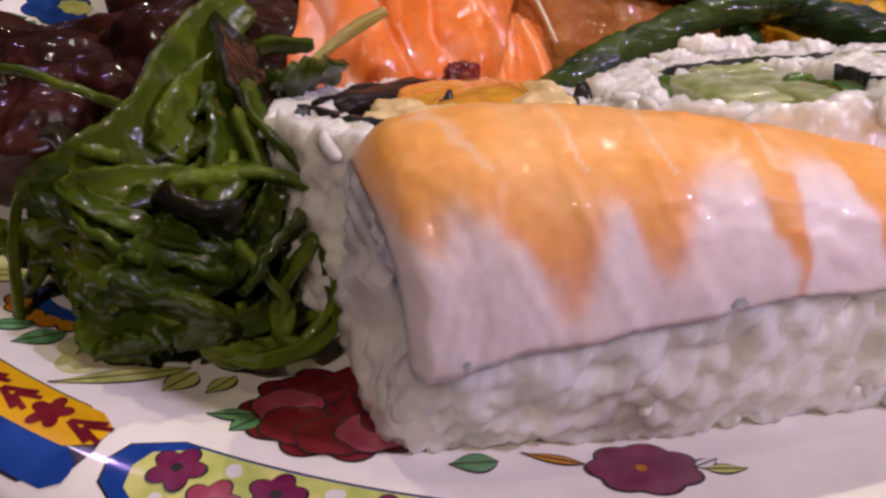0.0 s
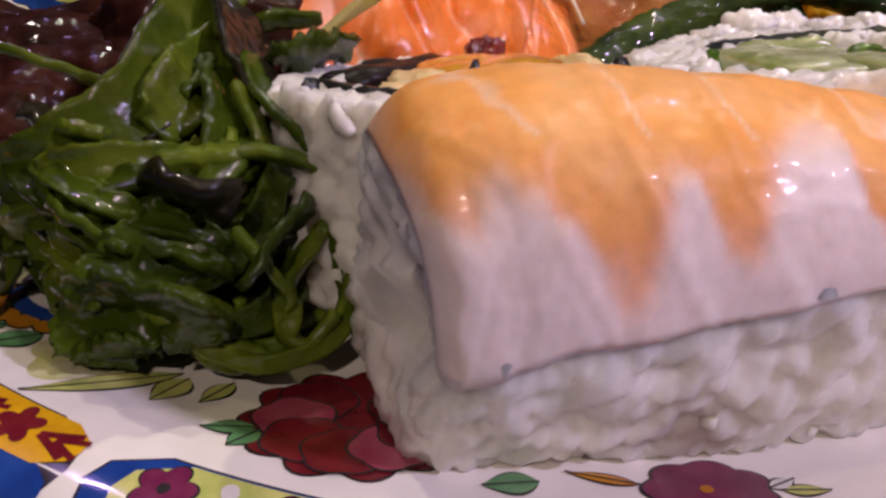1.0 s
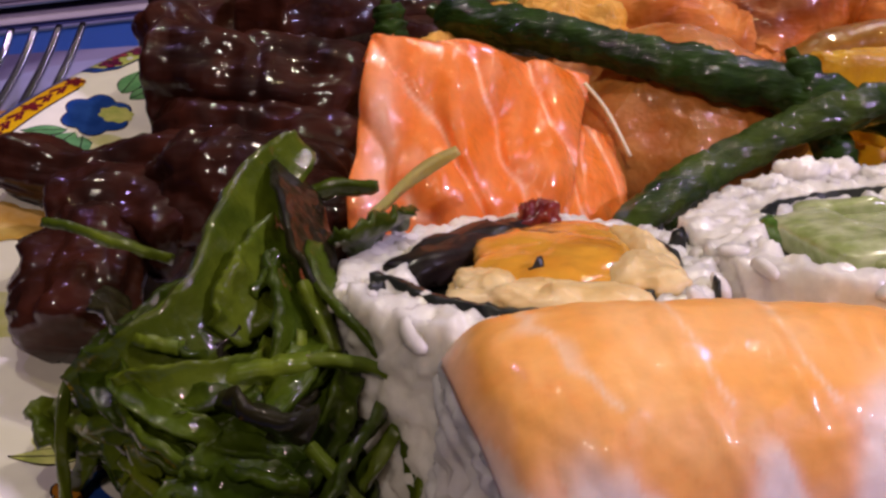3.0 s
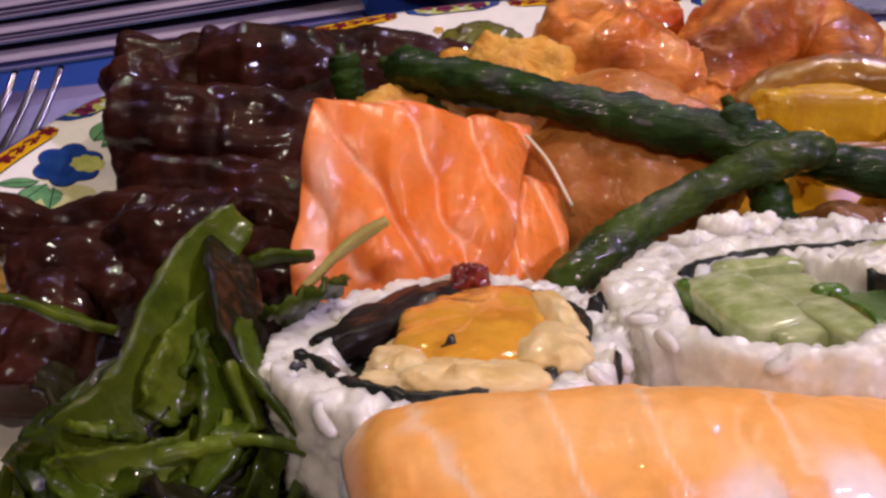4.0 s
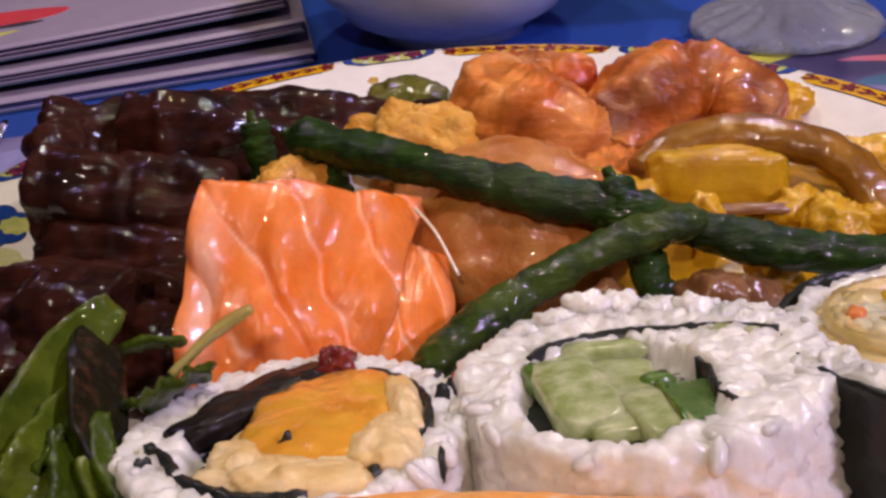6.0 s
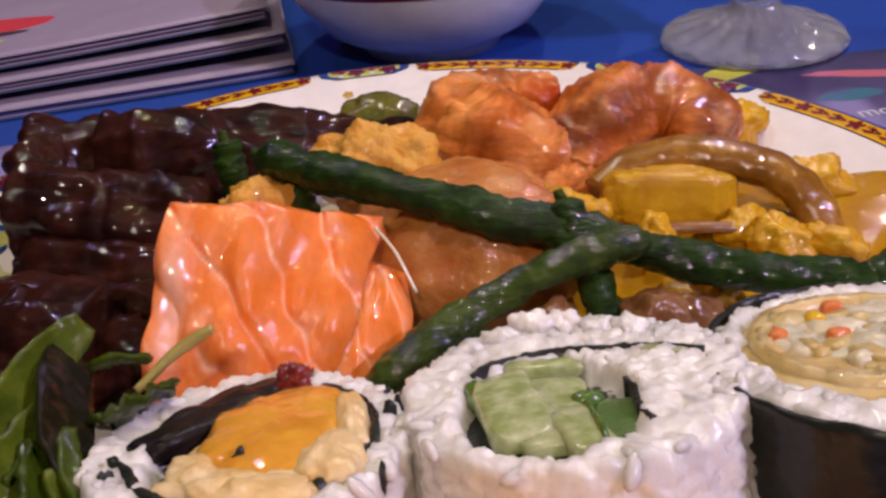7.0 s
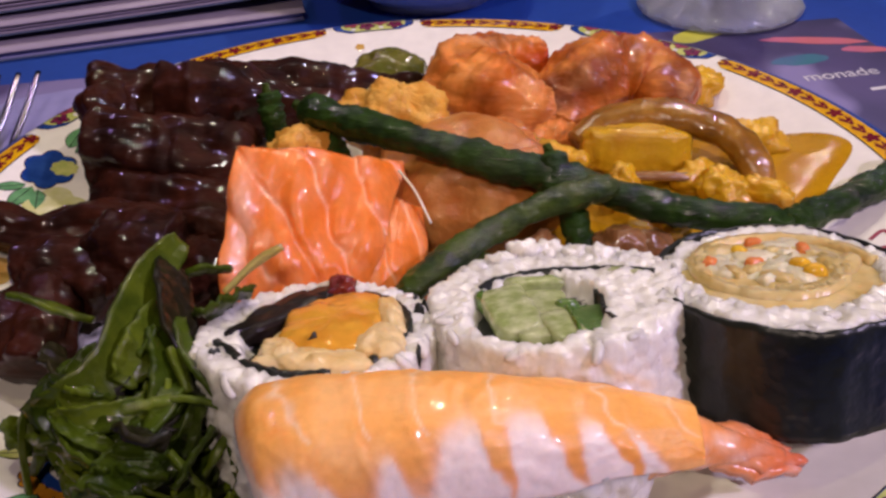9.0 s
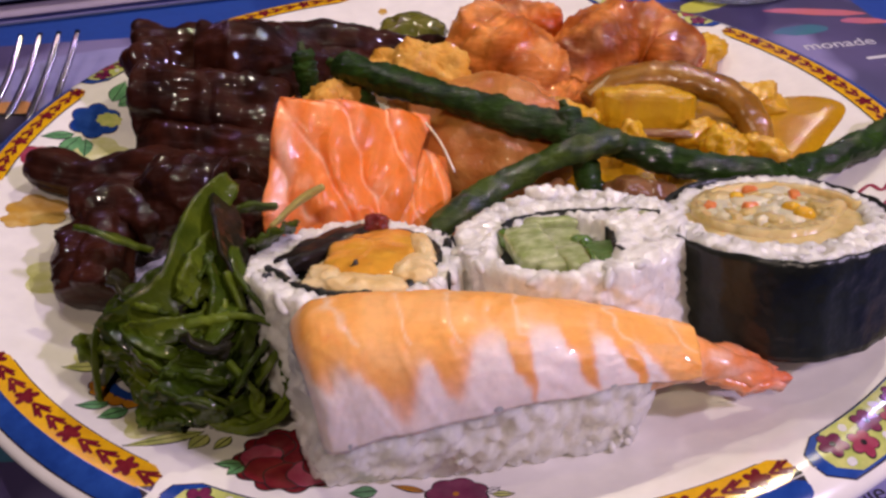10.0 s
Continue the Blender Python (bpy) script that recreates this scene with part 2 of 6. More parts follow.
INK_YELLOW = mat("ink_yellow", (0.62, 0.62, 0.06), (0.50, 0.50, 0.10), 0.45, 40, 160, 0.0)
INK_PINK = mat("ink_coral", (0.55, 0.14, 0.16), (0.46, 0.12, 0.22), 0.45, 40, 160, 0.0)
INK_TEAL = mat("ink_teal", (0.03, 0.17, 0.20), (0.05, 0.12, 0.22), 0.45, 40, 160, 0.0)
INK_RED = mat("ink_red", (0.60, 0.05, 0.06), (0.50, 0.04, 0.08), 0.45, 40, 160, 0.0)
INK_ORANGE = mat("ink_orange", (0.65, 0.30, 0.10), (0.55, 0.24, 0.08), 0.45, 40, 160, 0.0)
INK_WHITE = mat("ink_white", (0.60, 0.58, 0.60), (0.55, 0.53, 0.58), 0.45, 40, 160, 0.0)
INK_BLACK = mat("ink_black", (0.03, 0.03, 0.04), (0.05, 0.04, 0.06), 0.45, 40, 160, 0.0)
STEEL = mat("fork_steel", (0.62, 0.60, 0.56), (0.52, 0.50, 0.47), 0.16, 60, 800, 0.05, 900, metal=1.0)
GLASS = mat("clear_glass", (0.97, 0.99, 1.0), (0.95, 0.98, 1.0), 0.03, 60, 300, 0.5, 160, trans=0.85, depth=0.002)
BOWL_WHITE = mat("bowl_porcelain", (0.88, 0.86, 0.86), (0.85, 0.83, 0.84), 0.16, 20, 150, 0.02, 60, coat=0.4)
WALL = mat("room_plaster", (0.13, 0.09, 0.11), (0.16, 0.11, 0.13), 0.8, 2, 40, 0.2, 60)
FLOOR = mat("dark_floor", (0.05, 0.035, 0.03), (0.07, 0.05, 0.04), 0.5, 3, 50, 0.2, 60)


# ---- mesh helpers ----
def link_mesh(name, verts, faces, material, base=(0, 0, 0), parent=None, label="", colours=None, smooth=True, closed=True):
    me = bpy.data.meshes.new(name)
    v = np.asarray(verts, float) - np.asarray(base, float)
    me.from_pydata([tuple(p) for p in v], [], [tuple(int(i) for i in f) for f in faces])
    me.materials.append(material)
    if closed:
        bm = bmesh.new()
        bm.from_mesh(me)
        bmesh.ops.recalc_face_normals(bm, faces=bm.faces)
        bm.to_mesh(me)
        bm.free()
    if smooth:
        me.shade_smooth()
    if colours is not None:
        at = me.color_attributes.new("Col", "FLOAT_COLOR", "POINT")
        c = np.ones((len(v), 4), np.float32)
        c[:, :3] = colours
        at.data.foreach_set("color", c.ravel())
    ob = new(name, me)
    if parent is None:
        ob.location = base
    else:
        ob.parent = parent
    if label:
        ob["label"] = label
    return ob


def thing(name, base, label, category, group="", kind=""):
    ob = new(name)
    ob.empty_display_size = 0.01
    ob.location = base
    return tagged(ob, label, category, group, kind)


def part(name, geo, material, parent, label="", colours=None, smooth=True, closed=True):
    root = parent
    while root.parent:
        root = root.parent
    return link_mesh(name, geo[0], geo[1], material, root.location, parent, label, colours, smooth, closed)


def single(name, geo, material, base, label, category, group="", colours=None, smooth=True, kind="", closed=True):
    return tagged(link_mesh(name, geo[0], geo[1], material, base, None, "", colours, smooth, closed), label, category, group, kind)


def grid_faces(nu, nv, wrap_u=False, flip=False):
    fs = []
    for i in range(nu if wrap_u else nu - 1):
        for j in range(nv - 1):
            a, b = i * nv + j, ((i + 1) % nu) * nv + j
            fs.append((a, a + 1, b + 1, b) if flip else (a, b, b + 1, a + 1))
    return fs


def fbm(p, octaves=3, h=0.8):
    return noise.fractal(Vector(p), h, 2.1, octaves)


def smooth_path(points, n):
    """Catmull-Rom through the points."""
    p = np.asarray(points, float)
    p = np.vstack([2 * p[0] - p[1], p, 2 * p[-1] - p[-2]])
    out = []
    seg = len(p) - 3
    for t in np.linspace(0, seg - 1e-6, n):
        k = int(t)
        u = t - k
        a, b, c, d = p[k:k + 4]
        out.append(0.5 * (2 * b + (c - a) * u + (2 * a - 5 * b + 4 * c - d) * u * u + (3 * b - a - 3 * c + d) * u ** 3))
    return np.array(out)


def frames_along(path):
    t = np.gradient(path, axis=0)
    t /= np.linalg.norm(t, axis=1)[:, None] + 1e-12
    side = np.cross(t, (0, 0, 1.0))
    bad = np.linalg.norm(side, axis=1) < 1e-3
    side[bad] = (1, 0, 0)
    side /= np.linalg.norm(side, axis=1)[:, None]
    return t, side, np.cross(side, t)


def sweep(points, radius, n=40, ring=14, squash=1.0, wobble=0.0, freq=300.0, seed=0.0, twist=0.0):
    """A closed tube along a smooth path; radius is a number or a function of 0..1."""
    path = smooth_path(points, n)
    t, s, u = frames_along(path)
    vs = []
    for i, p in enumerate(path):
        k = i / (n - 1)
        r = radius(k) if callable(radius) else radius
        for j in range(ring):
            a = 2 * math.pi * j / ring + twist * k
            d = s[i] * math.cos(a) + u[i] * math.sin(a) * squash
            q = p + d * r
            if wobble:
                q = q + d * r * wobble * fbm(q * freq + seed)
            vs.append(q)
    fs = []
    for i in range(n - 1):
        for j in range(ring):
            a, b = i * ring + j, i * ring + (j + 1) % ring
            fs.append((a, b, b + ring, a + ring))
    fs.append(tuple(range(ring))[::-1])
    fs.append(tuple((n - 1) * ring + j for j in range(ring)))
    return np.array(vs), fs


def ribbon(points, width, thick=0.0004, n=36, across=5, turn=0.0, ruffle=0.0, seed=0.0, lay=0.0, cup=0.0):
    """A thin wavy strap along a smooth path."""
    path = smooth_path(points, n)
    t, s, u = frames_along(path)
    top, bot = [], []
    for i, p in enumerate(path):
        k = i / (n - 1)
        w = width(k) if callable(width) else width
        a = lay + turn * k
        d = s[i] * math.cos(a) + u[i] * math.sin(a)
        nn = -s[i] * math.sin(a) + u[i] * math.cos(a)
        for j in range(across):
            e = 2 * j / (across - 1) - 1
            q = p + d * e * w / 2 + nn * (cup * w * e * e)
            q = q + nn * ruffle * abs(e) * fbm(q * 260 + seed)
            q = q + d * ruffle * 0.4 * e * fbm(q * 420 + seed + 7)
            top.append(q + nn * thick / 2)
            bot.append(q - nn * thick / 2)
    m = len(top)
    fs = grid_faces(n, across) + [tuple(i + m for i in f[::-1]) for f in grid_faces(n, across)]
    for i in range(n - 1):
        for j in (0, across - 1):
            a, b = i * across + j, (i + 1) * across + j
            fs.append((a, a + m, b + m, b) if j == 0 else (b, b + m, a + m, a))
    for i in (0, n - 1):
        for j in range(across - 1):
            a = i * across + j
            fs.append((a, a + 1, a + 1 + m, a + m) if i == 0 else (a + m, a + 1 + m, a + 1, a))
    return np.array(top + bot), fs


def blob(centre, radii, rz=0.0, tilt=(0, 0), amp=0.2, freq=90.0, seed=0.0, power=1.0, nu=48, nv=28, octaves=4, floor=None, h=0.8):
    """An uneven lump: a superellipsoid pushed in and out by fractal noise."""
    rot = Euler((radians(tilt[0]), radians(tilt[1]), radians(rz))).to_matrix()
    vs = []

    def sp(v):
        return math.copysign(abs(v) ** power, v)

    for i in range(nu):
        a = 2 * math.pi * i / nu
        for j in range(nv):
            b = -math.pi / 2 + math.pi * j / (nv - 1)
            d = Vector((sp(math.cos(b)) * sp(math.cos(a)), sp(math.cos(b)) * sp(math.sin(a)), sp(math.sin(b))))
            q = Vector((d.x * radii[0], d.y * radii[1], d.z * radii[2]))
            f = fbm(q * freq + Vector((seed, seed * 1.7, -seed)), octaves, h)
            q = q * (1 + amp * f)
            q = rot @ q + Vector(centre)
            if floor is not None:
                q.z = max(q.z, floor(q.x, q.y) if callable(floor) else floor)
            vs.append(q[:])
    return np.array(vs), grid_faces(nu, nv, True)


def sheet(fn, nu, nv, thick, inside):
    """A patch fn(u, v) with a second skin pushed along its normal; inside: 1 or -1."""
    u, v = np.linspace(0, 1, nu), np.linspace(0, 1, nv)
    p = np.array([[fn(a, b) for b in v] for a in u])
    n = np.cross(np.gradient(p, axis=0), np.gradient(p, axis=1))
    n /= np.linalg.norm(n, axis=2)[:, :, None] + 1e-12
    q = p + n * thick * inside
    m = nu * nv
    f1 = grid_faces(nu, nv, flip=inside > 0)
    fs = f1 + [tuple(i + m for i in f[::-1]) for f in f1]
    loop = [i * nv for i in range(nu)] + [(nu - 1) * nv + j for j in range(1, nv)] + [i * nv + nv - 1 for i in range(nu - 2, -1, -1)] + [j for j in range(nv - 2, 0, -1)]
    for a, b in zip(loop, loop[1:] + loop[:1]):
        fs.append((a, b, b + m, a + m))
    return np.vstack([p.reshape(-1, 3), q.reshape(-1, 3)]), fs


def prism(outline, z0, z1, bevel=0.0005):
    """An upright block from a plan outline, with a chamfered upper edge."""
    o = np.asarray(outline, float)
    c = o.mean(0)
    k = len(o)
    small = c + (o - c) * (1 - bevel / max(np.linalg.norm(o - c, axis=1).mean(), 1e-6))
    rings = [(o, z0), (o, z1 - bevel), (small, z1)]
    vs = [(p[0], p[1], z) for ring, z in rings for p in ring]
    fs = []
    for r in range(2):
        for i in range(k):
            a, b = r * k + i, r * k + (i + 1) % k
            fs.append((a, b, b + k, a + k))
    fs.append(tuple(range(k))[::-1])
    fs.append(tuple(2 * k + i for i in range(k)))
    return np.array(vs), fs


def box(x0, x1, y0, y1, z0, z1, bevel=0.001):
    return prism([(x0, y0), (x1, y0), (x1, y1), (x0, y1)], z0, z1, bevel)


def lathe(profile, centre, n=96):
    """Turns (radius, height) pairs, listed from the outside over the top and back below, about an upright axis."""
    vs, m = [], len(profile)
    for i in range(n):
        a = 2 * math.pi * i / n
        for r, z in profile:
            vs.append((centre[0] + r * math.cos(a), centre[1] + r * math.sin(a), z))
    return np.array(vs), grid_faces(n, m, True)


# ---- the room and the table ----
TABLE_Z = -0.012
tagged(link_mesh("floor", *box(-2.5, 2.5, -2.5, 2.9, -0.80, -0.76), FLOOR), "dark restaurant floor", "floor", kind="structure")
tagged(link_mesh("ceiling", *box(-2.5, 2.5, -2.5, 2.9, 1.95, 2.0), WALL), "dark plain ceiling", "ceiling", kind="structure")
for nm, b in (("wall_north", (-2.5, 2.5, 2.9, 3.0)), ("wall_south", (-2.5, 2.5, -2.6, -2.5)), ("wall_west", (-2.6, -2.5, -2.6, 3.0)), ("wall_east", (2.5, 2.6, -2.6, 3.0))):
    tagged(link_mesh(nm, *box(*b, -0.76, 1.95), WALL), "dark plum plaster wall", "wall", kind="structure")
table = thing("dining_table", (0.1, 0.35, -0.76), "blue laminate restaurant table set for a meal", "table")
part("tabletop", box(-0.55, 0.75, -0.12, 0.95, TABLE_Z - 0.03, TABLE_Z, 0.003), TABLE, table)
for x, y in ((-0.48, -0.06), (0.68, -0.06), (-0.48, 0.88), (0.68, 0.88)):
    part("leg", box(x - 0.025, x + 0.025, y - 0.025, y + 0.025, -0.76, TABLE_Z - 0.03), FLOOR, table)

# ---- the plate ----
PC = (0.0394, 0.1985)
# the plate is a slightly oval round: its long axis points this way
OVAL_A, OVAL_L, OVAL_S = radians(152.8), 1.026, 0.9825


def oval(dx, dy, back=False):
    c, s = math.cos(OVAL_A), math.sin(OVAL_A)
    p, q = dx * c + dy * s, -dx * s + dy * c
    p, q = (p / OVAL_L, q / OVAL_S) if back else (p * OVAL_L, q * OVAL_S)
    return p * c - q * s, p * s + q * c


def rim_z(r):
    if r < 0.131:
        return 0.002 + 0.0085 * (max(r - 0.095, 0) / 0.036) ** 1.5
    if r < 0.137:
        return 0.0105 + 0.0006 * math.sin((r - 0.131) / 0.006 * math.pi / 2)
    return 0.0111 - 0.0036 * ((r - 0.137) / 0.0075) ** 2


def plate_z(x, y):
    return rim_z(math.hypot(*oval(x - PC[0], y - PC[1], True)))


plate = thing("dinner_plate", (PC[0], PC[1], TABLE_Z), "white porcelain dinner plate with a painted flower border, full of food", "plate")
rs = [0.0, 0.03, 0.06, 0.08, 0.09] + [0.095 + 0.0025 * i for i in range(20)] + [0.1437, 0.1443]
prof = [(r, rim_z(r)) for r in rs] + [(0.1447, 0.0070), (0.1446, 0.0062), (0.1438, 0.0054), (0.139, 0.0045), (0.128, 0.0030), (0.10, -0.0045), (0.075, -0.006), (0.0735, -0.0118), (0.0705, -0.0118), (0.07, -0.0065), (0.0, -0.0065)]
v, f = lathe(prof, (0, 0), 180)
v = np.array([(PC[0] + oval(p[0], p[1])[0], PC[1] + oval(p[0], p[1])[1], p[2]) for p in v])
part("body", (v, f), PORCELAIN, plate, "white glazed porcelain")


def on_plate(pts, lift):
    return [(x, y, plate_z(x, y) + lift) for x, y in pts]


def decal(name, centre, outline, material, parent, lift=0.00012, rings=4, label=""):
    """A painted patch that lies on the glaze, star-shaped about its centre."""
    o = np.asarray(outline, float)
    c = np.asarray(centre, float)
    k = len(o)
    pts = [tuple(c)]
    for r in range(1, rings + 1):
        pts += [tuple(c + (p - c) * r / rings) for p in o]
    fs = [(0, 1 + i, 1 + (i + 1) % k) for i in range(k)]
    for r in range(rings - 1):
        for i in range(k):
            a, b = 1 + r * k + i, 1 + r * k + (i + 1) % k
            fs.append((a, a + k, b + k, b))
    return part(name, (np.array(on_plate(pts, lift)), fs), material, parent, label, closed=False)


def petals(centre, radius, count, depth=0.25, phase=0.0, n=60, stretch=(1, 1), turn=0.0):
    out = []
    for i in range(n):
        a = 2 * math.pi * i / n
        r = radius * (1 - depth + depth * abs(math.cos(count * (a + phase) / 2)))
        x, y = r * math.cos(a) * stretch[0], r * math.sin(a) * stretch[1]
        out.append((centre[0] + x * math.cos(turn) - y * math.sin(turn), centre[1] + x * math.sin(turn) + y * math.cos(turn)))
    return out


def leaf_outline(root, tip, width, n=12):
    r, t = np.array(root), np.array(tip)
    d = t - r
    s = np.array((-d[1], d[0])) / np.linalg.norm(d)
    up = [r + d * k + s * width * math.sin(math.pi * k ** 0.8) for k in np.linspace(0, 1, n)]
    dn = [r + d * k - s * width * math.sin(math.pi * k ** 0.8) for k in np.linspace(1, 0, n)][1:-1]
    return [tuple(p) for p in up + dn]


def leaf(root, tip, width, material, parent):
    mid = ((root[0] + tip[0]) / 2, (root[1] + tip[1]) / 2)
    line = decal("leaf_outline", mid, leaf_outline(root, tip, width + 0.00035), P_LINE, parent, 0.00008, 3)
    decal("painted_leaf", mid, leaf_outline(root, tip, width), material, line, 0.00016, 3)
    stroke([root, tip], 0.00025, P_LINE, line, 0.00024)


def stroke(points, width, material, parent, lift=0.0002, name="painted_line"):
    p = smooth_path([(x, y, 0) for x, y in points], 8 * len(points))[:, :2]
    d = np.gradient(p, axis=0)
    d /= np.linalg.norm(d, axis=1)[:, None] + 1e-12
    s = np.c_[-d[:, 1], d[:, 0]] * width / 2
    n = len(p)
    pts = on_plate(np.vstack([p + s, p - s]), lift)
    return part(name, (np.array(pts), [(i, i + n, i + n + 1, i + 1) for i in range(n - 1)]), material, parent, closed=False)


def polar(r, deg):
    dx, dy = oval(r * math.cos(radians(deg)), r * math.sin(radians(deg)))
    return (PC[0] + dx, PC[1] + dy)


def band(name, r0, r1, a0, a1, material, parent, lift, round_ends=True, label=""):
    """A strip of the rim between two radii and two bearings, with rounded ends."""
    n, m = max(int((a1 - a0) * 2.0), 8), 5
    pts = []
    half = (r1 - r0) / 2
    for i in range(n):
        k = i / (n - 1)
        for j in range(m):
            e = 2 * j / (m - 1) - 1
            cut = math.degrees(half * (1 - math.sqrt(max(1 - e * e, 0))) / r0) if round_ends else 0
            pts.append(polar(r0 + half * (e + 1), a0 + cut + (a1 - a0 - 2 * cut) * k))
    return part(name, (np.array(on_plate(pts, lift)), grid_faces(n, m, flip=True)), material, parent, label, closed=False)


def yellow_panel(a0, a1):
    base = band("border_panel", 0.1313, 0.1428, a0 - 0.15, a1 + 0.15, P_LINE, plate, 0.00006, label="yellow and blue border panel with maroon sprigs")
    band("blue_edge", 0.1377, 0.1425, a0 + 0.1, a1 - 0.1, P_BLUE, base, 0.00012)
    band("yellow_field", 0.1316, 0.1379, a0, a1, P_YELLOW, base, 0.00018)
    n = max(int((a1 - a0) / 2.3), 2)
    for i in range(n):
        a = a0 + (i + 0.5) * (a1 - a0) / n
        if i % 3 == 0:
            decal("sprig_flower", polar(0.1347, a), petals(polar(0.1347, a), 0.0028, 5, 0.5, a, 40), P_RED, base, 0.00026, 2)
        else:
            for sgn in (-1, 1):
                stroke([polar(0.1347, a - 1.1), polar(0.1347 + sgn * 0.0007, a - 0.3), polar(0.1347 + sgn * 0.0017, a + 0.7)], 0.0008, P_RED, base, 0.00026, "sprig_twig")
                stroke([polar(0.1347, a - 0.2), polar(0.1347 + sgn * 0.0006, a + 0.4), polar(0.1347 + sgn * 0.0012, a + 1.2)], 0.0007, P_RED, base, 0.00026, "sprig_twig")


def floral_panel(a0, a1):
    base = band("border_panel", 0.1313, 0.1428, a0 - 0.15, a1 + 0.15, P_LINE, plate, 0.00006, label="border panel of plum blossoms with blue ends")
    band("blue_end", 0.1316, 0.1425, a0, a1, P_BLUE, base, 0.00012)
    band("cream_field", 0.1318, 0.1421, a0 + 1.2, a1 - 1.2, P_LEAF, base, 0.00018)
    n = max(int((a1 - a0 - 3) / 2.3), 2)
    for i in range(n):
        a = a0 + 1.9 + (i + 0.5) * (a1 - a0 - 3.8) / n
        r = 0.1368 + (0.0016 if i % 2 else -0.0014)
        c = polar(r, a)
        decal("blossom_edge", c, petals(c, 0.0034, 5, 0.35, a, 50), P_LINE, base, 0.00022, 2)
        decal("blossom", c, petals(c, 0.0031, 5, 0.35, a, 50), (P_PLUM, P_PINK)[i % 2], base, 0.00028, 2)
        decal("blossom_eye", c, petals(c, 0.0007, 6, 0.2, 0, 14), P_LINE, base, 0.00034, 1)
        w = polar(0.1368 + (-0.0032 if i % 2 else 0.0032), a)
        decal("white_bud", w, petals(w, 0.0011, 2, 0.3, a, 16), P_WHITE, base, 0.00024, 1)


for a0, a1 in ((159.4, 186), (220, 246.0), (274, 299.8), (5, 41.7), (68.1, 91.6), (107.4, 131.5)):
    yellow_panel(a0, a1)
for a0, a1 in ((301.2, 330), (247.1, 272.6), (43.3, 66.8), (92.8, 106), (133, 157.6), (187.5, 218.5), (331.5, 363.5)):
    floral_panel(a0, a1)

# flowers painted inside the border
peony = decal("painted_peony", (0.0105, 0.0870), petals((0.0105, 0.0870), 0.0125, 11, 0.16, 0.2, 80, (1, 0.92)), P_LINE, plate, 0.00008, 5, "maroon peony painted on the glaze")
decal("peony_ground", (0.0105, 0.0870), petals((0.0105, 0.0870), 0.0121, 11, 0.16, 0.2, 80, (1, 0.92)), P_RED, peony, 0.00014, 5)
for i in range(7):
    a = 2.4 + i * 0.75
    c = (0.0105 + 0.0065 * math.cos(a), 0.0870 + 0.006 * math.sin(a))
    decal("peony_petal_edge", c, petals(c, 0.0047, 5, 0.12, a, 30), P_LINE, peony, 0.0002 + i * 0.00003, 3)
    decal("peony_petal", c, petals(c, 0.0044, 5, 0.12, a, 30), (P_RED, P_PINK)[i % 3 == 1], peony, 0.00022 + i * 0.00003, 3)
leaf((0.0005, 0.0845), (-0.0050, 0.0838), 0.0012, P_GREEN, plate)
leaf((0.0010, 0.0840), (-0.0015, 0.0805), 0.0014, P_GREEN, plate)
leaf((-0.010, 0.0945), (-0.0245, 0.0868), 0.0016, P_LEAF, plate)
leaf((-0.009, 0.0935), (-0.0115, 0.0880), 0.0018, P_LEAF, plate)
leaf((-0.004, 0.0935), (-0.0065, 0.0885), 0.0012, P_LEAF, plate)
leaf((-0.0385, 0.1150), (-0.0475, 0.1125), 0.0018, P_LEAF, plate)
leaf((-0.0400, 0.1180), (-0.0455, 0.1215), 0.0016, P_LEAF, plate)
leaf((-0.0280, 0.1000), (-0.0330, 0.0955), 0.0020, P_GREEN, plate)
leaf((-0.0325, 0.1010), (-0.0390, 0.0990), 0.0015, P_GREEN, plate)
medallion = decal("painted_medallion", (-0.0285, 0.1085), petals((-0.0285, 0.1085), 0.0092, 14, 0.1, 0.1, 84, (1.1, 0.75), -0.25), P_LINE, plate, 0.00008, 4, "blue medallion with amber scales painted on the glaze")
for i in range(9):
    a = math.pi + 0.05 + i * 0.36
    c = (-0.0285 + 0.0092 * math.cos(a - 0.25), 0.1085 + 0.0064 * math.sin(a - 0.25))
    decal("scale_edge", c, petals(c, 0.0021, 4, 0.08, a, 20), P_LINE, medallion, 0.00014, 2)
    decal("scale", c, petals(c, 0.0018, 4, 0.08, a, 20), P_ORANGE, medallion, 0.00020, 2)
decal("blue_ring", (-0.0285, 0.1085), petals((-0.0285, 0.1085), 0.0074, 4, 0.04, 0, 40, (1.1, 0.72), -0.25), P_BLUE, medallion, 0.00024, 3)
decal("pale_heart", (-0.0285, 0.1090), petals((-0.0285, 0.1090), 0.0052, 4, 0.04, 0, 40, (1.15, 0.62), -0.25), P_WHITE, medallion, 0.0003, 3)
purple = decal("painted_blossom", (0.0448, 0.0768), petals((0.0448, 0.0768), 0.0066, 7, 0.14, 0.4, 60, (1, 0.82)), P_LINE, plate, 0.00008, 3, "purple blossom painted on the glaze")
decal("blossom_petals", (0.0448, 0.0768), petals((0.0448, 0.0768), 0.0062, 7, 0.14, 0.4, 60, (1, 0.82)), P_PLUM, purple, 0.00016, 3)
decal("blossom_eye", (0.0445, 0.0768), petals((0.0445, 0.0768), 0.0007, 6, 0.2, 0, 14), P_ORANGE, purple, 0.00024, 1)
leaf((0.0505, 0.0772), (0.0532, 0.0788), 0.0008, P_WHITE, plate)
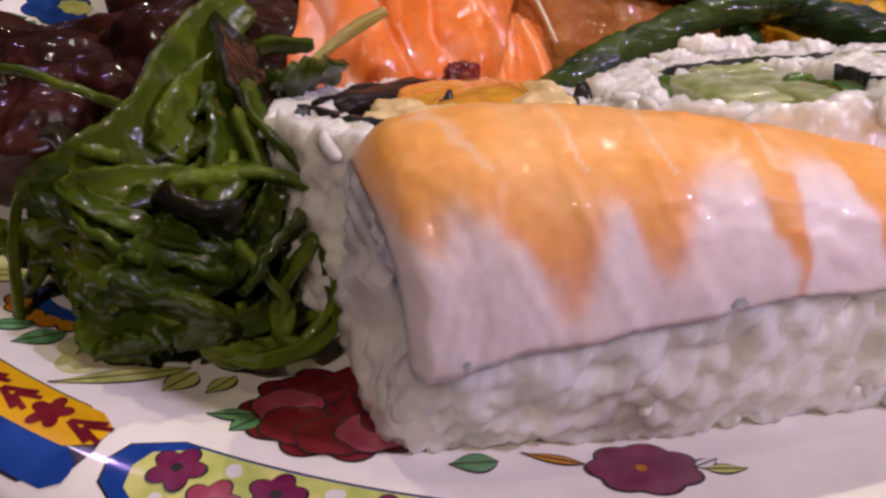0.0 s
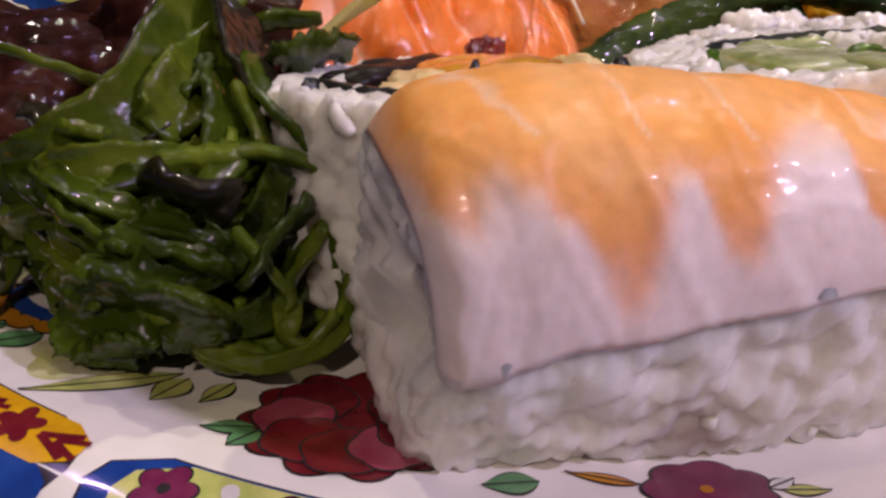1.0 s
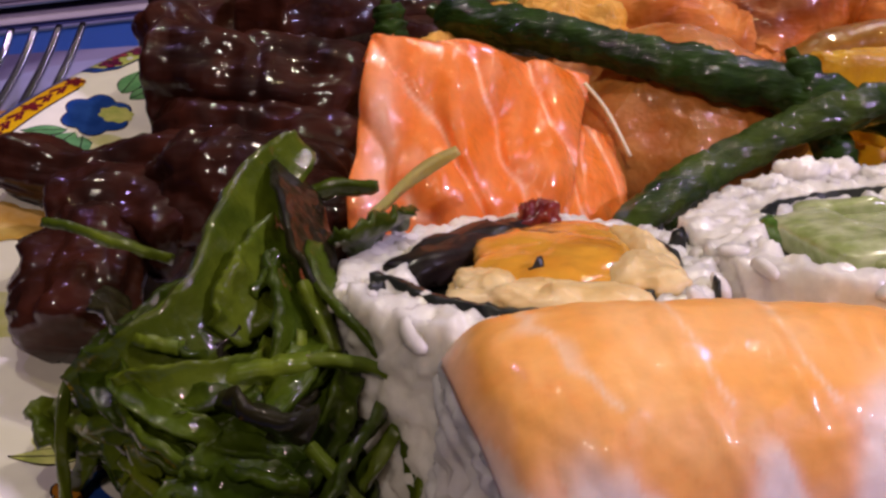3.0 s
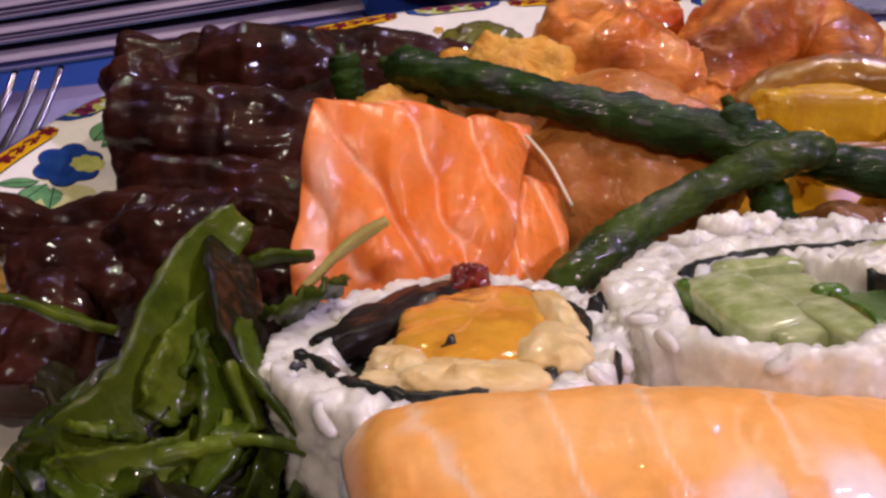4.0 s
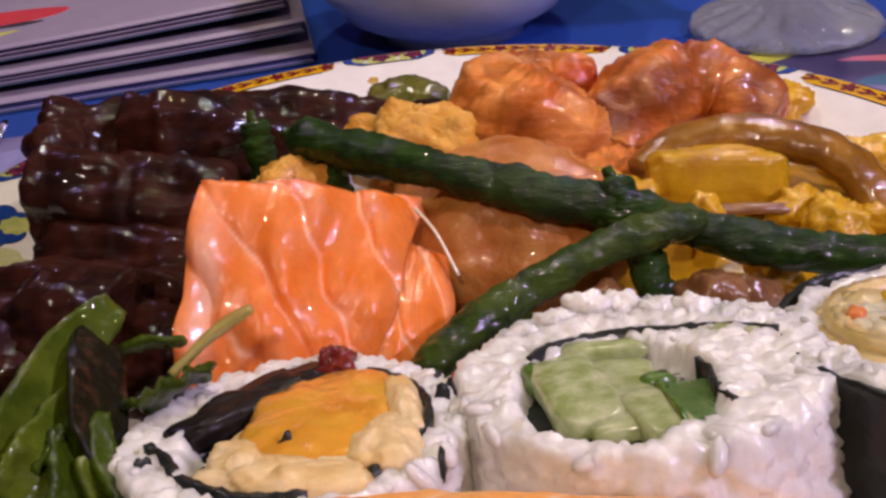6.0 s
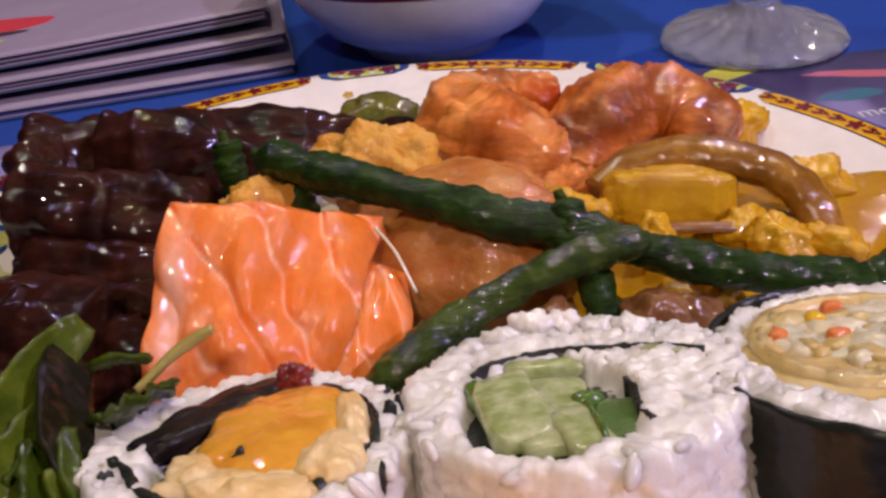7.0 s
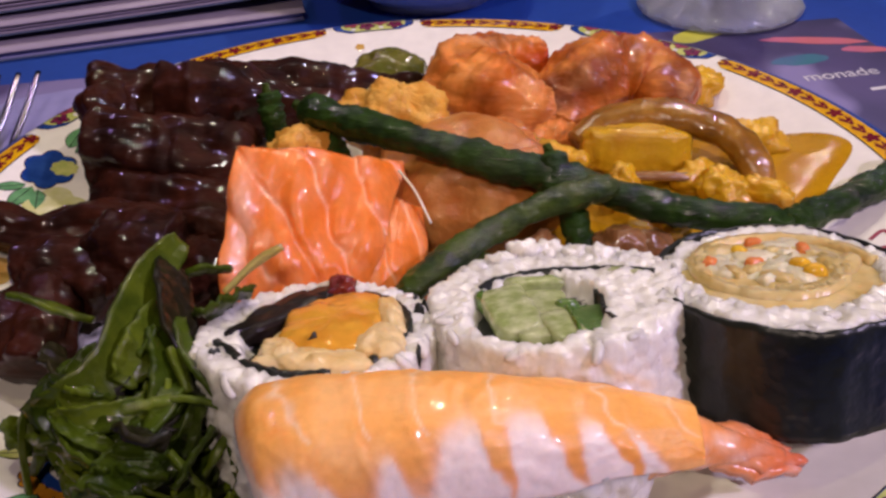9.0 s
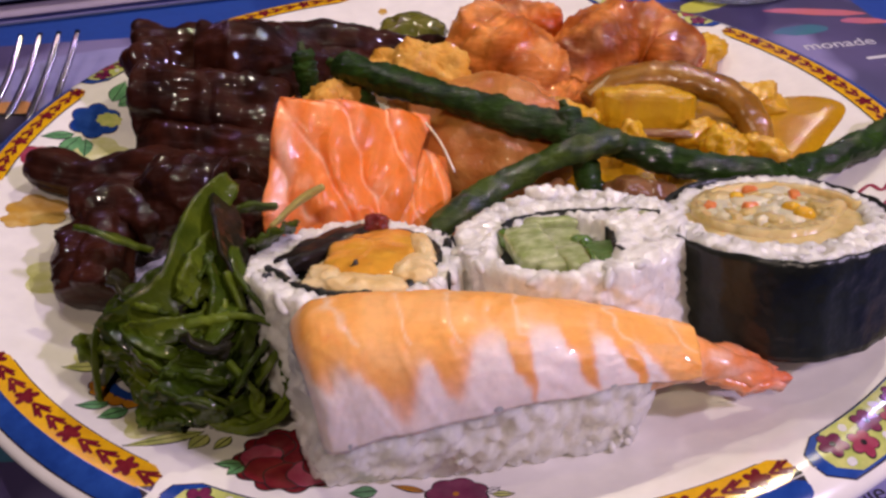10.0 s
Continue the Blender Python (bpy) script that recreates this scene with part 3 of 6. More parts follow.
leaf((0.0515, 0.0768), (0.0560, 0.0768), 0.0008, P_LEAF, plate)
leaf((0.0385, 0.0775), (0.0315, 0.0795), 0.0007, P_ORANGE, plate)
leaf((0.0290, 0.0775), (0.0235, 0.0765), 0.0018, P_GREEN, plate)
blue = decal("painted_bluebloom", (-0.0805, 0.2315), petals((-0.0805, 0.2315), 0.0095, 6, 0.2, 0.3, 60, (0.85, 1.1)), P_LINE, plate, 0.00008, 4, "blue flower painted on the glaze")
decal("bloom_petals", (-0.0805, 0.2315), petals((-0.0805, 0.2315), 0.0091, 6, 0.2, 0.3, 60, (0.85, 1.1)), P_BLUE, blue, 0.00014, 4)
decal("bloom_heart", (-0.0765, 0.2335), petals((-0.0765, 0.2335), 0.0042, 8, 0.2, 0.3, 40), P_LEAF, blue, 0.0002, 3)
leaf((-0.0820, 0.2215), (-0.0850, 0.2085), 0.0026, P_GREEN, plate)
leaf((-0.0800, 0.2205), (-0.0775, 0.2110), 0.0022, P_GREEN, plate)
leaf((-0.0840, 0.2220), (-0.0925, 0.2165), 0.0020, P_GREEN, plate)
leaf((-0.0785, 0.2440), (-0.0775, 0.2570), 0.0026, P_GREEN, plate)
leaf((-0.0760, 0.2420), (-0.0700, 0.2540), 0.0022, P_GREEN, plate)
decal("painted_rose", (-0.0895, 0.2060), petals((-0.0895, 0.2060), 0.0058, 7, 0.15, 0.3, 50), P_PINK, plate, 0.00012, 3)
for i in range(9):
    y = 0.1285 + i * 0.0068
    x = 0.1455 + (y - 0.129) * 0.30
    stroke([(x - 0.005, y), (x - 0.001, y + 0.0025), (x + 0.001, y - 0.001), (x + 0.005, y + 0.003)], 0.0012, P_PINK, plate, 0.00014, "painted_scroll")
for i, (x, y, r) in enumerate(((-0.0795, 0.1790, 0.0085), (-0.083, 0.172, 0.004))):
    single("sauce_smear", (lambda o: (np.array(on_plate([(x, y)] + o, 0.0002)), [(0, 1 + k, 1 + (k + 1) % len(o)) for k in range(len(o))]))(petals((x, y), r, 5, 0.25, 0.4, 40)), SAUCE_STAIN, (x, y, plate_z(x, y)), "thin brown sauce smear on the plate", "sauce", closed=False)
for i, (x, y, r) in enumerate(((-0.062, 0.150, 0.010), (-0.074, 0.214, 0.010), (-0.041, 0.117, 0.006), (-0.021, 0.096, 0.007))):
    single("oil_stain", (lambda o: (np.array(on_plate([(x, y)] + o, 0.00005)), [(0, 1 + k, 1 + (k + 1) % len(o)) for k in range(len(o))]))(petals((x, y), r, 5, 0.25, 0.9, 40)), OIL_STAIN, (x, y, plate_z(x, y)), "pale green oil film on the plate", "oil", closed=False)


# ---- rice ----
GRAIN = [(-1.0, 0.0), (-0.78, 0.62), (-0.3, 0.96), (0.3, 1.0), (0.78, 0.68), (1.0, 0.0)]


def grains(spots, seed, length=0.0056, width=0.0024):
    """Cooked rice grains, each at a (place, normal), lying about flat on the surface."""
    rng = random.Random(seed)
    vs, fs = [], []
    for p, nrm in spots:
        p, nrm = Vector(p), Vector(nrm).normalized()
        t = nrm.orthogonal()
        t.rotate(Matrix.Rotation(rng.uniform(0, 6.283), 3, nrm))
        t = (t + nrm * rng.uniform(-0.22, 0.22)).normalized()
        b = nrm.cross(t).normalized()
        c = t.cross(b)
        ln, wd = length * rng.uniform(0.75, 1.12) / 2, width * rng.uniform(0.85, 1.15) / 2
        bend = rng.uniform(-0.18, 0.18)
        k = len(vs)
        for x, r in GRAIN[1:-1]:
            for j in range(7):
                a = 2 * math.pi * j / 7
                q = p + t * x * ln + b * (r * wd * math.cos(a) + bend * ln * x * x) + c * r * wd * 0.75 * math.sin(a)
                vs.append(q[:])
        vs.append((p - t * ln + b * bend * ln)[:])
        vs.append((p + t * ln + b * bend * ln)[:])
        for r in range(3):
            for j in range(7):
                a0, b0 = k + r * 7 + j, k + r * 7 + (j + 1) % 7
                fs.append((a0, b0, b0 + 7, a0 + 7))
        for j in range(7):
            fs.append((k + 28, k + (j + 1) % 7, k + j))
            fs.append((k + 29, k + 21 + j, k + 21 + (j + 1) % 7))
    return np.array(vs), fs


TURNS = [Euler(e).to_matrix() for e in ((0.3, 0.2, 0.1), (1.2, 0.5, 0.9), (0.4, 1.3, 2.0))]


def grain_relief(q, size, long=1.9):
    """Height of packed oblong grains, 0 in the gaps to 1 on their backs."""
    h = 0.0
    for i, r in enumerate(TURNS):
        p = r @ q
        p.x /= long
        d = noise.voronoi(p / size + Vector((i * 7.3, i * 3.1, 0)))[0][0]
        h = max(h, 1 - (d / 0.62) ** 2)
    return h ** 1.05 if h > 0 else 0.0


class Roll:
    """The frame of a cut roll: its top face's centre, the way its axis points, and its radii."""

    def __init__(self, centre, axis, rx, ry, height, seed):
        self.c = Vector(centre)
        self.n = Vector(axis).normalized()
        self.ex = (Vector((1, 0, 0)) - self.n * self.n.x).normalized()
        self.ey = self.n.cross(self.ex)
        self.rx, self.ry, self.h, self.seed = rx, ry, height, seed
        self.rng = random.Random(seed)

    def p(self, x, y, z=0.0):
        return (self.c + self.ex * x + self.ey * y + self.n * z)[:]

    def radius(self, a, wave=0.05):
        return 1 + wave * noise.noise(Vector((math.cos(a) * 1.3, math.sin(a) * 1.3, self.seed))) + 0.012 * noise.noise(Vector((math.cos(a) * 7, math.sin(a) * 7, self.seed)))

    def core(self, shrink=0.0, flare=0.0, rough=0.0013, recess=0.0004, n=260, hole=None):
        """The rice body; hole: (x, y, rx, ry, depth) of a hollow in the cut face that holds the filling."""
        prof = [(0.0, -recess)] + [(0.03 * i, -recess) for i in range(1, 31)] + [(0.95, -recess), (0.975, -0.0008), (0.99, -0.0014), (1.0, -0.0024)]
        prof += [(1.0 + flare * k, -self.h * k) for k in np.linspace(0.13, 0.92, 34)] + [(0.99 + flare, -self.h * 0.96), (0.95 + flare, -self.h), (0.0, -self.h)]
        vs = []
        for i in range(n):
            a = 2 * math.pi * i / n
            w = self.radius(a)
            for r, z in prof:
                q = Vector(self.p(math.cos(a) * (self.rx - shrink) * w * r, math.sin(a) * (self.ry - shrink) * w * r, z))
                side = 1.0 if z < -0.0020 else 0.0
                d = (self.ex * math.cos(a) + self.ey * math.sin(a)) * (side + (1 - side) * max(0, r - 0.8) * 3) + self.n * (1 - side)
                q += d * (rough * (grain_relief(q, 0.0023) - 0.55) + 0.0008 * fbm(q * 120, 2) + 0.0006 * fbm(q * 420, 3))
                if hole and not side and r < 0.96:
                    hx, hy = math.cos(a) * self.rx * w * r - hole[0], math.sin(a) * self.ry * w * r - hole[1]
                    e = math.hypot(hx / hole[2], hy / hole[3]) + 0.10 * noise.noise(q * 260)
                    q -= self.n * hole[4] * min(max((1.06 - e) / 0.14, 0), 1)
                vs.append(q[:])
        return np.array(vs), grid_faces(n, len(prof), True)

    def top_spots(self, count, test, lift=-0.0014):
        out = []
        while len(out) < count:
            x, y = self.rng.uniform(-1, 1), self.rng.uniform(-1, 1)
            if math.hypot(x, y) > 0.92 or not test(x, y):
                continue
            q = Vector(self.p(x * self.rx, y * self.ry, lift + self.rng.uniform(-0.0004, 0.0006)))
            out.append((q, self.n + self.ex * self.rng.uniform(-0.3, 0.3) + self.ey * self.rng.uniform(-0.3, 0.3)))
        return out

    def rim_spots(self, count):
        """Loose grains that stick up round the torn edge of the cut face."""
        out = []
        for i in range(count):
            a = 2 * math.pi * (i + self.rng.random()) / count
            w = self.radius(a) * self.rng.uniform(0.93, 1.0)
            d = self.ex * math.cos(a) + self.ey * math.sin(a)
            out.append((Vector(self.p(math.cos(a) * self.rx * w, math.sin(a) * self.ry * w, self.rng.uniform(-0.0024, -0.0008))), d * self.rng.uniform(0.2, 1.0) + self.n * self.rng.uniform(0.0, 1.0)))
        return out

    def wall(self, points, thick=0.0005, top=0.0003, deep=0.006, n=60, closed=False):
        """A sheet of nori that stands on edge along a line of the face."""
        pts = [(x, y, 0) for x, y in points]
        path = smooth_path(pts + ([pts[0]] if closed else []), n)
        d = np.gradient(path, axis=0)
        s = np.c_[-d[:, 1], d[:, 0]] / (np.linalg.norm(d, axis=1)[:, None] + 1e-9) * thick / 2
        vs = []
        for i, q in enumerate(path):
            j = 0.0004 * noise.noise(Vector((q[0] * 700, q[1] * 700, 3)))
            for e, z in ((1, top + j), (-1, top + j), (-1, -deep), (1, -deep)):
                k = 1 + 0.7 * noise.noise(Vector((q[0] * 500, q[1] * 500, 9)))
                vs.append(self.p(q[0] + e * s[i][0] * k, q[1] + e * s[i][1] * k, z))
        fs = []
        for i in range(n - 1):
            for j in range(4):
                a, b = i * 4 + j, i * 4 + (j + 1) % 4
                fs.append((a, b, b + 4, a + 4))
        fs += [(3, 2, 1, 0), tuple((n - 1) * 4 + j for j in range(4))]
        return np.array(vs), fs

    def lump(self, x, y, rx, ry, up, rz=0, seed=1.0, power=0.6, amp=0.15, freq=220, deep=None, nu=40, nv=22):
        """An uneven plug of filling set in the face, its top 'up' above it."""
        v, f = blob((0, 0, 0), (rx, ry, (up + (deep or 0.004)) / 2), rz, amp=amp, freq=freq, seed=seed, power=power, nu=nu, nv=nv)
        mid = (up - (deep or 0.004)) / 2
        return np.array([self.p(x + q[0], y + q[1], mid + q[2]) for q in v]), f


def arc(rx, ry, a0, a1, n=12, cx=0.0, cy=0.0):
    return [(cx + rx * math.cos(radians(a)), cy + ry * math.sin(radians(a))) for a in np.linspace(a0, a1, n)]


LEAN_BACK = (0.0, 0.27, 0.96)

# egg roll
ra = Roll((0.0215, 0.1265, 0.0288), LEAN_BACK, 0.0250, 0.0255, 0.0255, 3)
roll = thing("sushi_roll", ra.p(0, 0, -ra.h), "upright inside-out rice roll filled with glazed omelette and nori", "sushi", "sushi rolls on the plate")
part("rice", ra.core(0.0004, 0.0, 0.0013, 0.0004, 260, (0.0020, -0.0010, 0.0166, 0.0180, 0.0045)), RICE, roll, "white sticky rice")
tagged(part("rice_grains", grains(ra.rim_spots(12) + ra.top_spots(26, lambda x, y: math.hypot(x - 0.08, y + 0.04) > 0.80), 5, 0.0052, 0.0023), RICE_GRAIN, roll), kind="stuff")
# nori at the hollow's bottom, its black also standing for shade in the gaps
part("nori_gap_floor", ra.lump(0.0020, -0.0010, 0.0172, 0.0184, -0.0034, 0, 2.0, 0.9, 0.05, 200, 0.0060, 60, 16), NORI, roll, "black nori floor that also darkens the gaps round the filling")
part("nori_ring", ra.wall(arc(0.0172, 0.0190, -50, 70, 18, 0.0018, -0.0005), 0.0010, 0.0002), NORI, roll, "dark nori sheet")
part("nori_fold", ra.wall([(-0.0190, -0.0065), (-0.0150, -0.0105), (-0.0110, -0.0160), (-0.003, -0.0205), (0.006, -0.0205)], 0.0012, 0.0006), NORI, roll)
part("black_filling", ra.lump(-0.0085, 0.0080, 0.0140, 0.0042, 0.0014, 55, 4.0, 0.7, 0.22), BLACK_STRIP, roll, "shiny black mushroom strip")
egg = part("omelette", ra.lump(0.0046, -0.0040, 0.0122, 0.0172, 0.0008, -6, 7.0, 0.85, 0.14, 200, nu=70, nv=34), EGG, roll, "pale yellow folded omelette")
part("omelette_edge", ra.lump(0.0130, -0.0075, 0.0052, 0.0078, 0.0022, 24, 9.0, 0.9, 0.22, 260, nu=60, nv=30), EGG, egg)
part("omelette_edge", ra.lump(0.0020, -0.0160, 0.0108, 0.0046, 0.0018, -8, 12.0, 0.9, 0.24, 260, nu=70, nv=30), EGG, egg)
part("omelette_edge", ra.lump(-0.0050, -0.0120, 0.0042, 0.0060, 0.0020, 30, 13.0, 0.9, 0.24, 260, nu=50, nv=26), EGG, egg)
part("omelette_edge", ra.lump(0.0150, 0.0040, 0.0028, 0.0105, 0.0022, 14, 14.0, 0.9, 0.20, 260, nu=50, nv=26), EGG, egg)
part("glaze", ra.lump(0.0040, 0.0005, 0.0108, 0.0158, 0.0026, -8, 15.0, 0.95, 0.14, 150, nu=64, nv=32), EGG_GLAZE, egg, "amber sticky glaze")
part("red_pickle", ra.lump(0.0030, 0.0190, 0.0036, 0.0036, 0.0030, 0, 21.0, 0.9, 0.55, 420), RED_BIT, roll, "dark red pickle crumb")
for i, (x, y) in enumerate(((0.001, -0.0095), (0.0195, 0.013), (0.0215, 0.009), (0.0205, 0.0065), (-0.018, -0.011), (0.0215, -0.012))):
    part("nori_fleck", ra.lump(x, y, 0.0013, 0.0005, 0.0026 if i == 0 else 0.0010, 20 + 50 * i, 3.0 + i, 0.9, 0.4, 600, nu=14, nv=8), NORI, roll)

# cucumber roll
rb = Roll((0.0702, 0.1350, 0.0300), (-0.08, 0.25, 0.96), 0.0272, 0.0270, 0.0262, 11)
roll = thing("sushi_roll", rb.p(0, 0, -rb.h), "upright inside-out rice roll filled with cucumber strips", "sushi", "sushi rolls on the plate")
part("rice", rb.core(0.0004, 0.08, 0.0013, 0.0004, 260, (-0.0040, -0.0065, 0.0135, 0.0150, 0.0050)), RICE, roll, "white sticky rice")
tagged(part("rice_grains", grains(rb.rim_spots(12) + rb.top_spots(30, lambda x, y: math.hypot((x + 0.135) / 0.56, (y + 0.24) / 0.60) > 1.0), 7, 0.0052, 0.0023), RICE_GRAIN, roll), kind="stuff")
for i in range(7):
    part("rice_crest", rb.lump(-0.0165 + i * 0.0056, 0.0225 - abs(i - 2.6) ** 1.6 * 0.0012, 0.0040, 0.0030, (0.0004, 0.0010, 0.0034, 0.0022, 0.0012, 0.0014, 0.0004)[i], -14 * i, 31.0 + i, 0.9, 0.45, 380), RICE, roll)
# black nori floor again, doubling as the dark shade between the cucumber strips
part("nori_gap_floor", rb.lump(-0.0040, -0.0065, 0.0140, 0.0155, -0.0038, 0, 2.0, 0.9, 0.05, 200, 0.0060, 60, 16), NORI, roll, "black nori floor that also darkens the gaps round the filling")
part("nori_ring", rb.wall([(-0.0155, 0.0045), (-0.0115, 0.0085), (-0.004, 0.0105), (0.004, 0.0100), (0.014, 0.0080), (0.0215, 0.0045)], 0.0007, 0.0004), NORI, roll)
part("nori_fold", rb.wall([(0.0080, -0.0035), (0.0090, -0.0065), (0.0088, -0.0115), (0.0100, -0.0170)], 0.0008, 0.0004), NORI, roll)
part("cucumber_strip", rb.lump(-0.0095, -0.0055, 0.0050, 0.0112, 0.0002, 12, 5.0, 0.42, 0.08, 200), CUC, roll, "pale green cucumber strip")
part("cucumber_strip", rb.lump(-0.0033, -0.0075, 0.0050, 0.0108, -0.0006, -6, 8.0, 0.42, 0.08, 200), CUC, roll)
part("cucumber_strip", rb.lump(0.0003, -0.0150, 0.0034, 0.0064, -0.0002, 18, 10.0, 0.42, 0.08, 200), CUC, roll)
part("cucumber_side", rb.lump(0.0051, -0.0135, 0.0034, 0.0078, -0.0010, -10, 13.0, 0.42, 0.07, 200), CUC_DARK, roll, "cucumber strip with green skin")
part("white_radish", rb.lump(-0.0040, 0.0072, 0.0066, 0.0018, 0.0000, -4, 15.0, 0.6, 0.15, 300, nu=30, nv=14), CUC, roll, "thin translucent radish sliver")
part("white_radish", rb.lump(0.0150, 0.0065, 0.0055, 0.0012, 0.0004, -22, 16.0, 0.6, 0.15, 300, nu=30, nv=14), CUC, roll)
for i, (x, y, rx, ry, rz) in enumerate(((-0.0150, 0.0015, 0.0018, 0.0044, 10), (0.0022, -0.0062, 0.0030, 0.0015, 10), (0.0027, -0.0145, 0.0007, 0.0076, 8))):
    part("cucumber_skin", rb.lump(x, y, rx, ry, 0.0002, rz, 17.0 + i, 0.8, 0.2, 300, nu=24, nv=14), CUC_SKIN, roll, "bright green skin")

# large nori roll
rc = Roll((0.1172, 0.1372, 0.0320), (-0.04, 0.27, 0.95), 0.0252, 0.0292, 0.0225, 17)
roll = thing("sushi_roll", rc.p(0, 0, -rc.h), "thick rice roll wrapped in black nori, tofu skin and vegetables inside", "sushi", "sushi rolls on the plate")
part("rice", rc.core(0.0010, 0.0, 0.0010, 0.0006, 260, (0.0, 0.0035, 0.0205, 0.0215, 0.0030)), RICE, roll, "white sticky rice")
tagged(part("rice_grains", grains(rc.top_spots(50, lambda x, y: math.hypot(x / 0.80, (y - 0.12) / 0.78) > 1.0), 9, 0.0052, 0.0023), RICE_GRAIN, roll), kind="stuff")


def nori_jacket(r, thick=0.0006, n=140, m=16):
    vs = []
    for side in (1, 0):
        for i in range(n):
            a = 2 * math.pi * i / n
            w = r.radius(a)
            for j in range(m):
                k = j / (m - 1)
                q = Vector(r.p(math.cos(a) * (r.rx + side * thick) * w, math.sin(a) * (r.ry + side * thick) * w, -0.0004 - r.h * k))
                d = (r.ex * math.cos(a) + r.ey * math.sin(a))
                vs.append((q + d * 0.0005 * fbm(q * 260, 3) + r.n * (0.0006 * noise.noise(q * 300) if j == 0 else 0))[:])
    f1 = grid_faces(n, m, True, True)
    k = n * m
    fs = f1 + [tuple(i + k for i in f[::-1]) for f in f1]
    for i in range(n):
        for j in (0, m - 1):
            a, b = i * m + j, ((i + 1) % n) * m + j
            fs.append((a, b, b + k, a + k))
    return np.array(vs), fs


part("nori_jacket", nori_jacket(rc), NORI, roll, "glossy black nori wrapper")
part("tofu_skin", rc.lump(0.0, 0.0035, 0.0212, 0.0222, -0.0014, 0, 3.0, 0.85, 0.05, 160, nu=90, nv=44), TAN, roll, "tan soaked tofu skin")
for turn in range(3):
    rad = 0.0198 - turn * 0.0034
    part("tofu_layer", rc.wall([(rad * (1 - 0.022 * k) * math.cos(2.2 * turn + 0.42 * k), 0.0038 + rad * (1 - 0.022 * k) * 1.03 * math.sin(2.2 * turn + 0.42 * k)) for k in range(14)], 0.0021, -0.0003, 0.006, 90), TAN, roll)
fr = random.Random(31)
for i in range(46):
    a, r = fr.uniform(0, 6.283), fr.uniform(0, 1) ** 0.6
    w = fr.uniform(0.0018, 0.0034)
    part("filling_bit", rc.lump(0.0005 + 0.0135 * r * math.cos(a), 0.0060 + 0.0125 * r * math.sin(a), w * 1.6, w, fr.uniform(-0.0012, 0.0002), fr.uniform(0, 180), 70.0 + i, 0.65, 0.30, 300, nu=18, nv=12), (PALE, TAN, PALE)[i % 3], roll)
for i, (x, y, m) in enumerate(((-0.001, 0.0178, CARROT), (-0.0042, 0.0055, CARROT), (-0.0130, 0.0072, CARROT), (0.0080, 0.0120, CARROT))):
    part("carrot_cube", rc.lump(x, y, 0.0020, 0.0014, 0.0006, 30 * i, 50.0 + i, 0.55, 0.12, 400, nu=20, nv=12), m, roll, "orange carrot cube")
for i, (x, y) in enumerate(((-0.0055, 0.0125), (0.0045, 0.0030), (0.0062, -0.0006))):
    part("corn_kernel", rc.lump(x, y, 0.0020, 0.0026, 0.0009, 40 * i, 60.0 + i, 0.8, 0.10, 400, nu=20, nv=12), CORN, roll, "yellow corn kernel")

# ---- shrimp on rice ----
def nig_axis(k):
    """Middle line of the nigiri, 0 at its blunt end, 1 at the tail's root."""
    return 0.0132 + 0.0788 * k, 0.0895 + 0.0110 * k ** 1.2


def nig_section(k, a):
    """Outline at angle a: 0 front, 90 top, 180 back."""
    x, y = nig_axis(k)
    end = min(1.0, (k + 0.02) / 0.16) ** 0.5
    half_f = (0.0145 - 0.0075 * k ** 2.2) * (0.90 + 0.10 * end)
    half_b = (0.0148 - 0.0075 * k ** 2.2) * (0.90 + 0.10 * end)
    top = 0.0424 - 0.0160 * k ** 2.2 - 0.0052 * (1 - end)
    mid = 0.0215 - 0.0010 * k
    c, s = math.cos(a), math.sin(a)
    e = 0.78
    yy = y - math.copysign(abs(c) ** e, c) * (half_f if c > 0 else half_b)
    x += (0.20 + 8.0 * max(0, 0.094 - yy)) * (0.097 - yy) * max(0, 1 - k) ** 4
    return (x, yy, mid + math.copysign(abs(s) ** e, s) * (top - mid))


nigiri = thing("shrimp_nigiri", (0.05, 0.092, 0.005), "butterflied cooked shrimp draped over a block of white rice", "sushi")


def hem_angle(u):
    """Where the shrimp ends on the front side, in degrees round the section."""
    return -1 + 25 * min(u, 0.8)


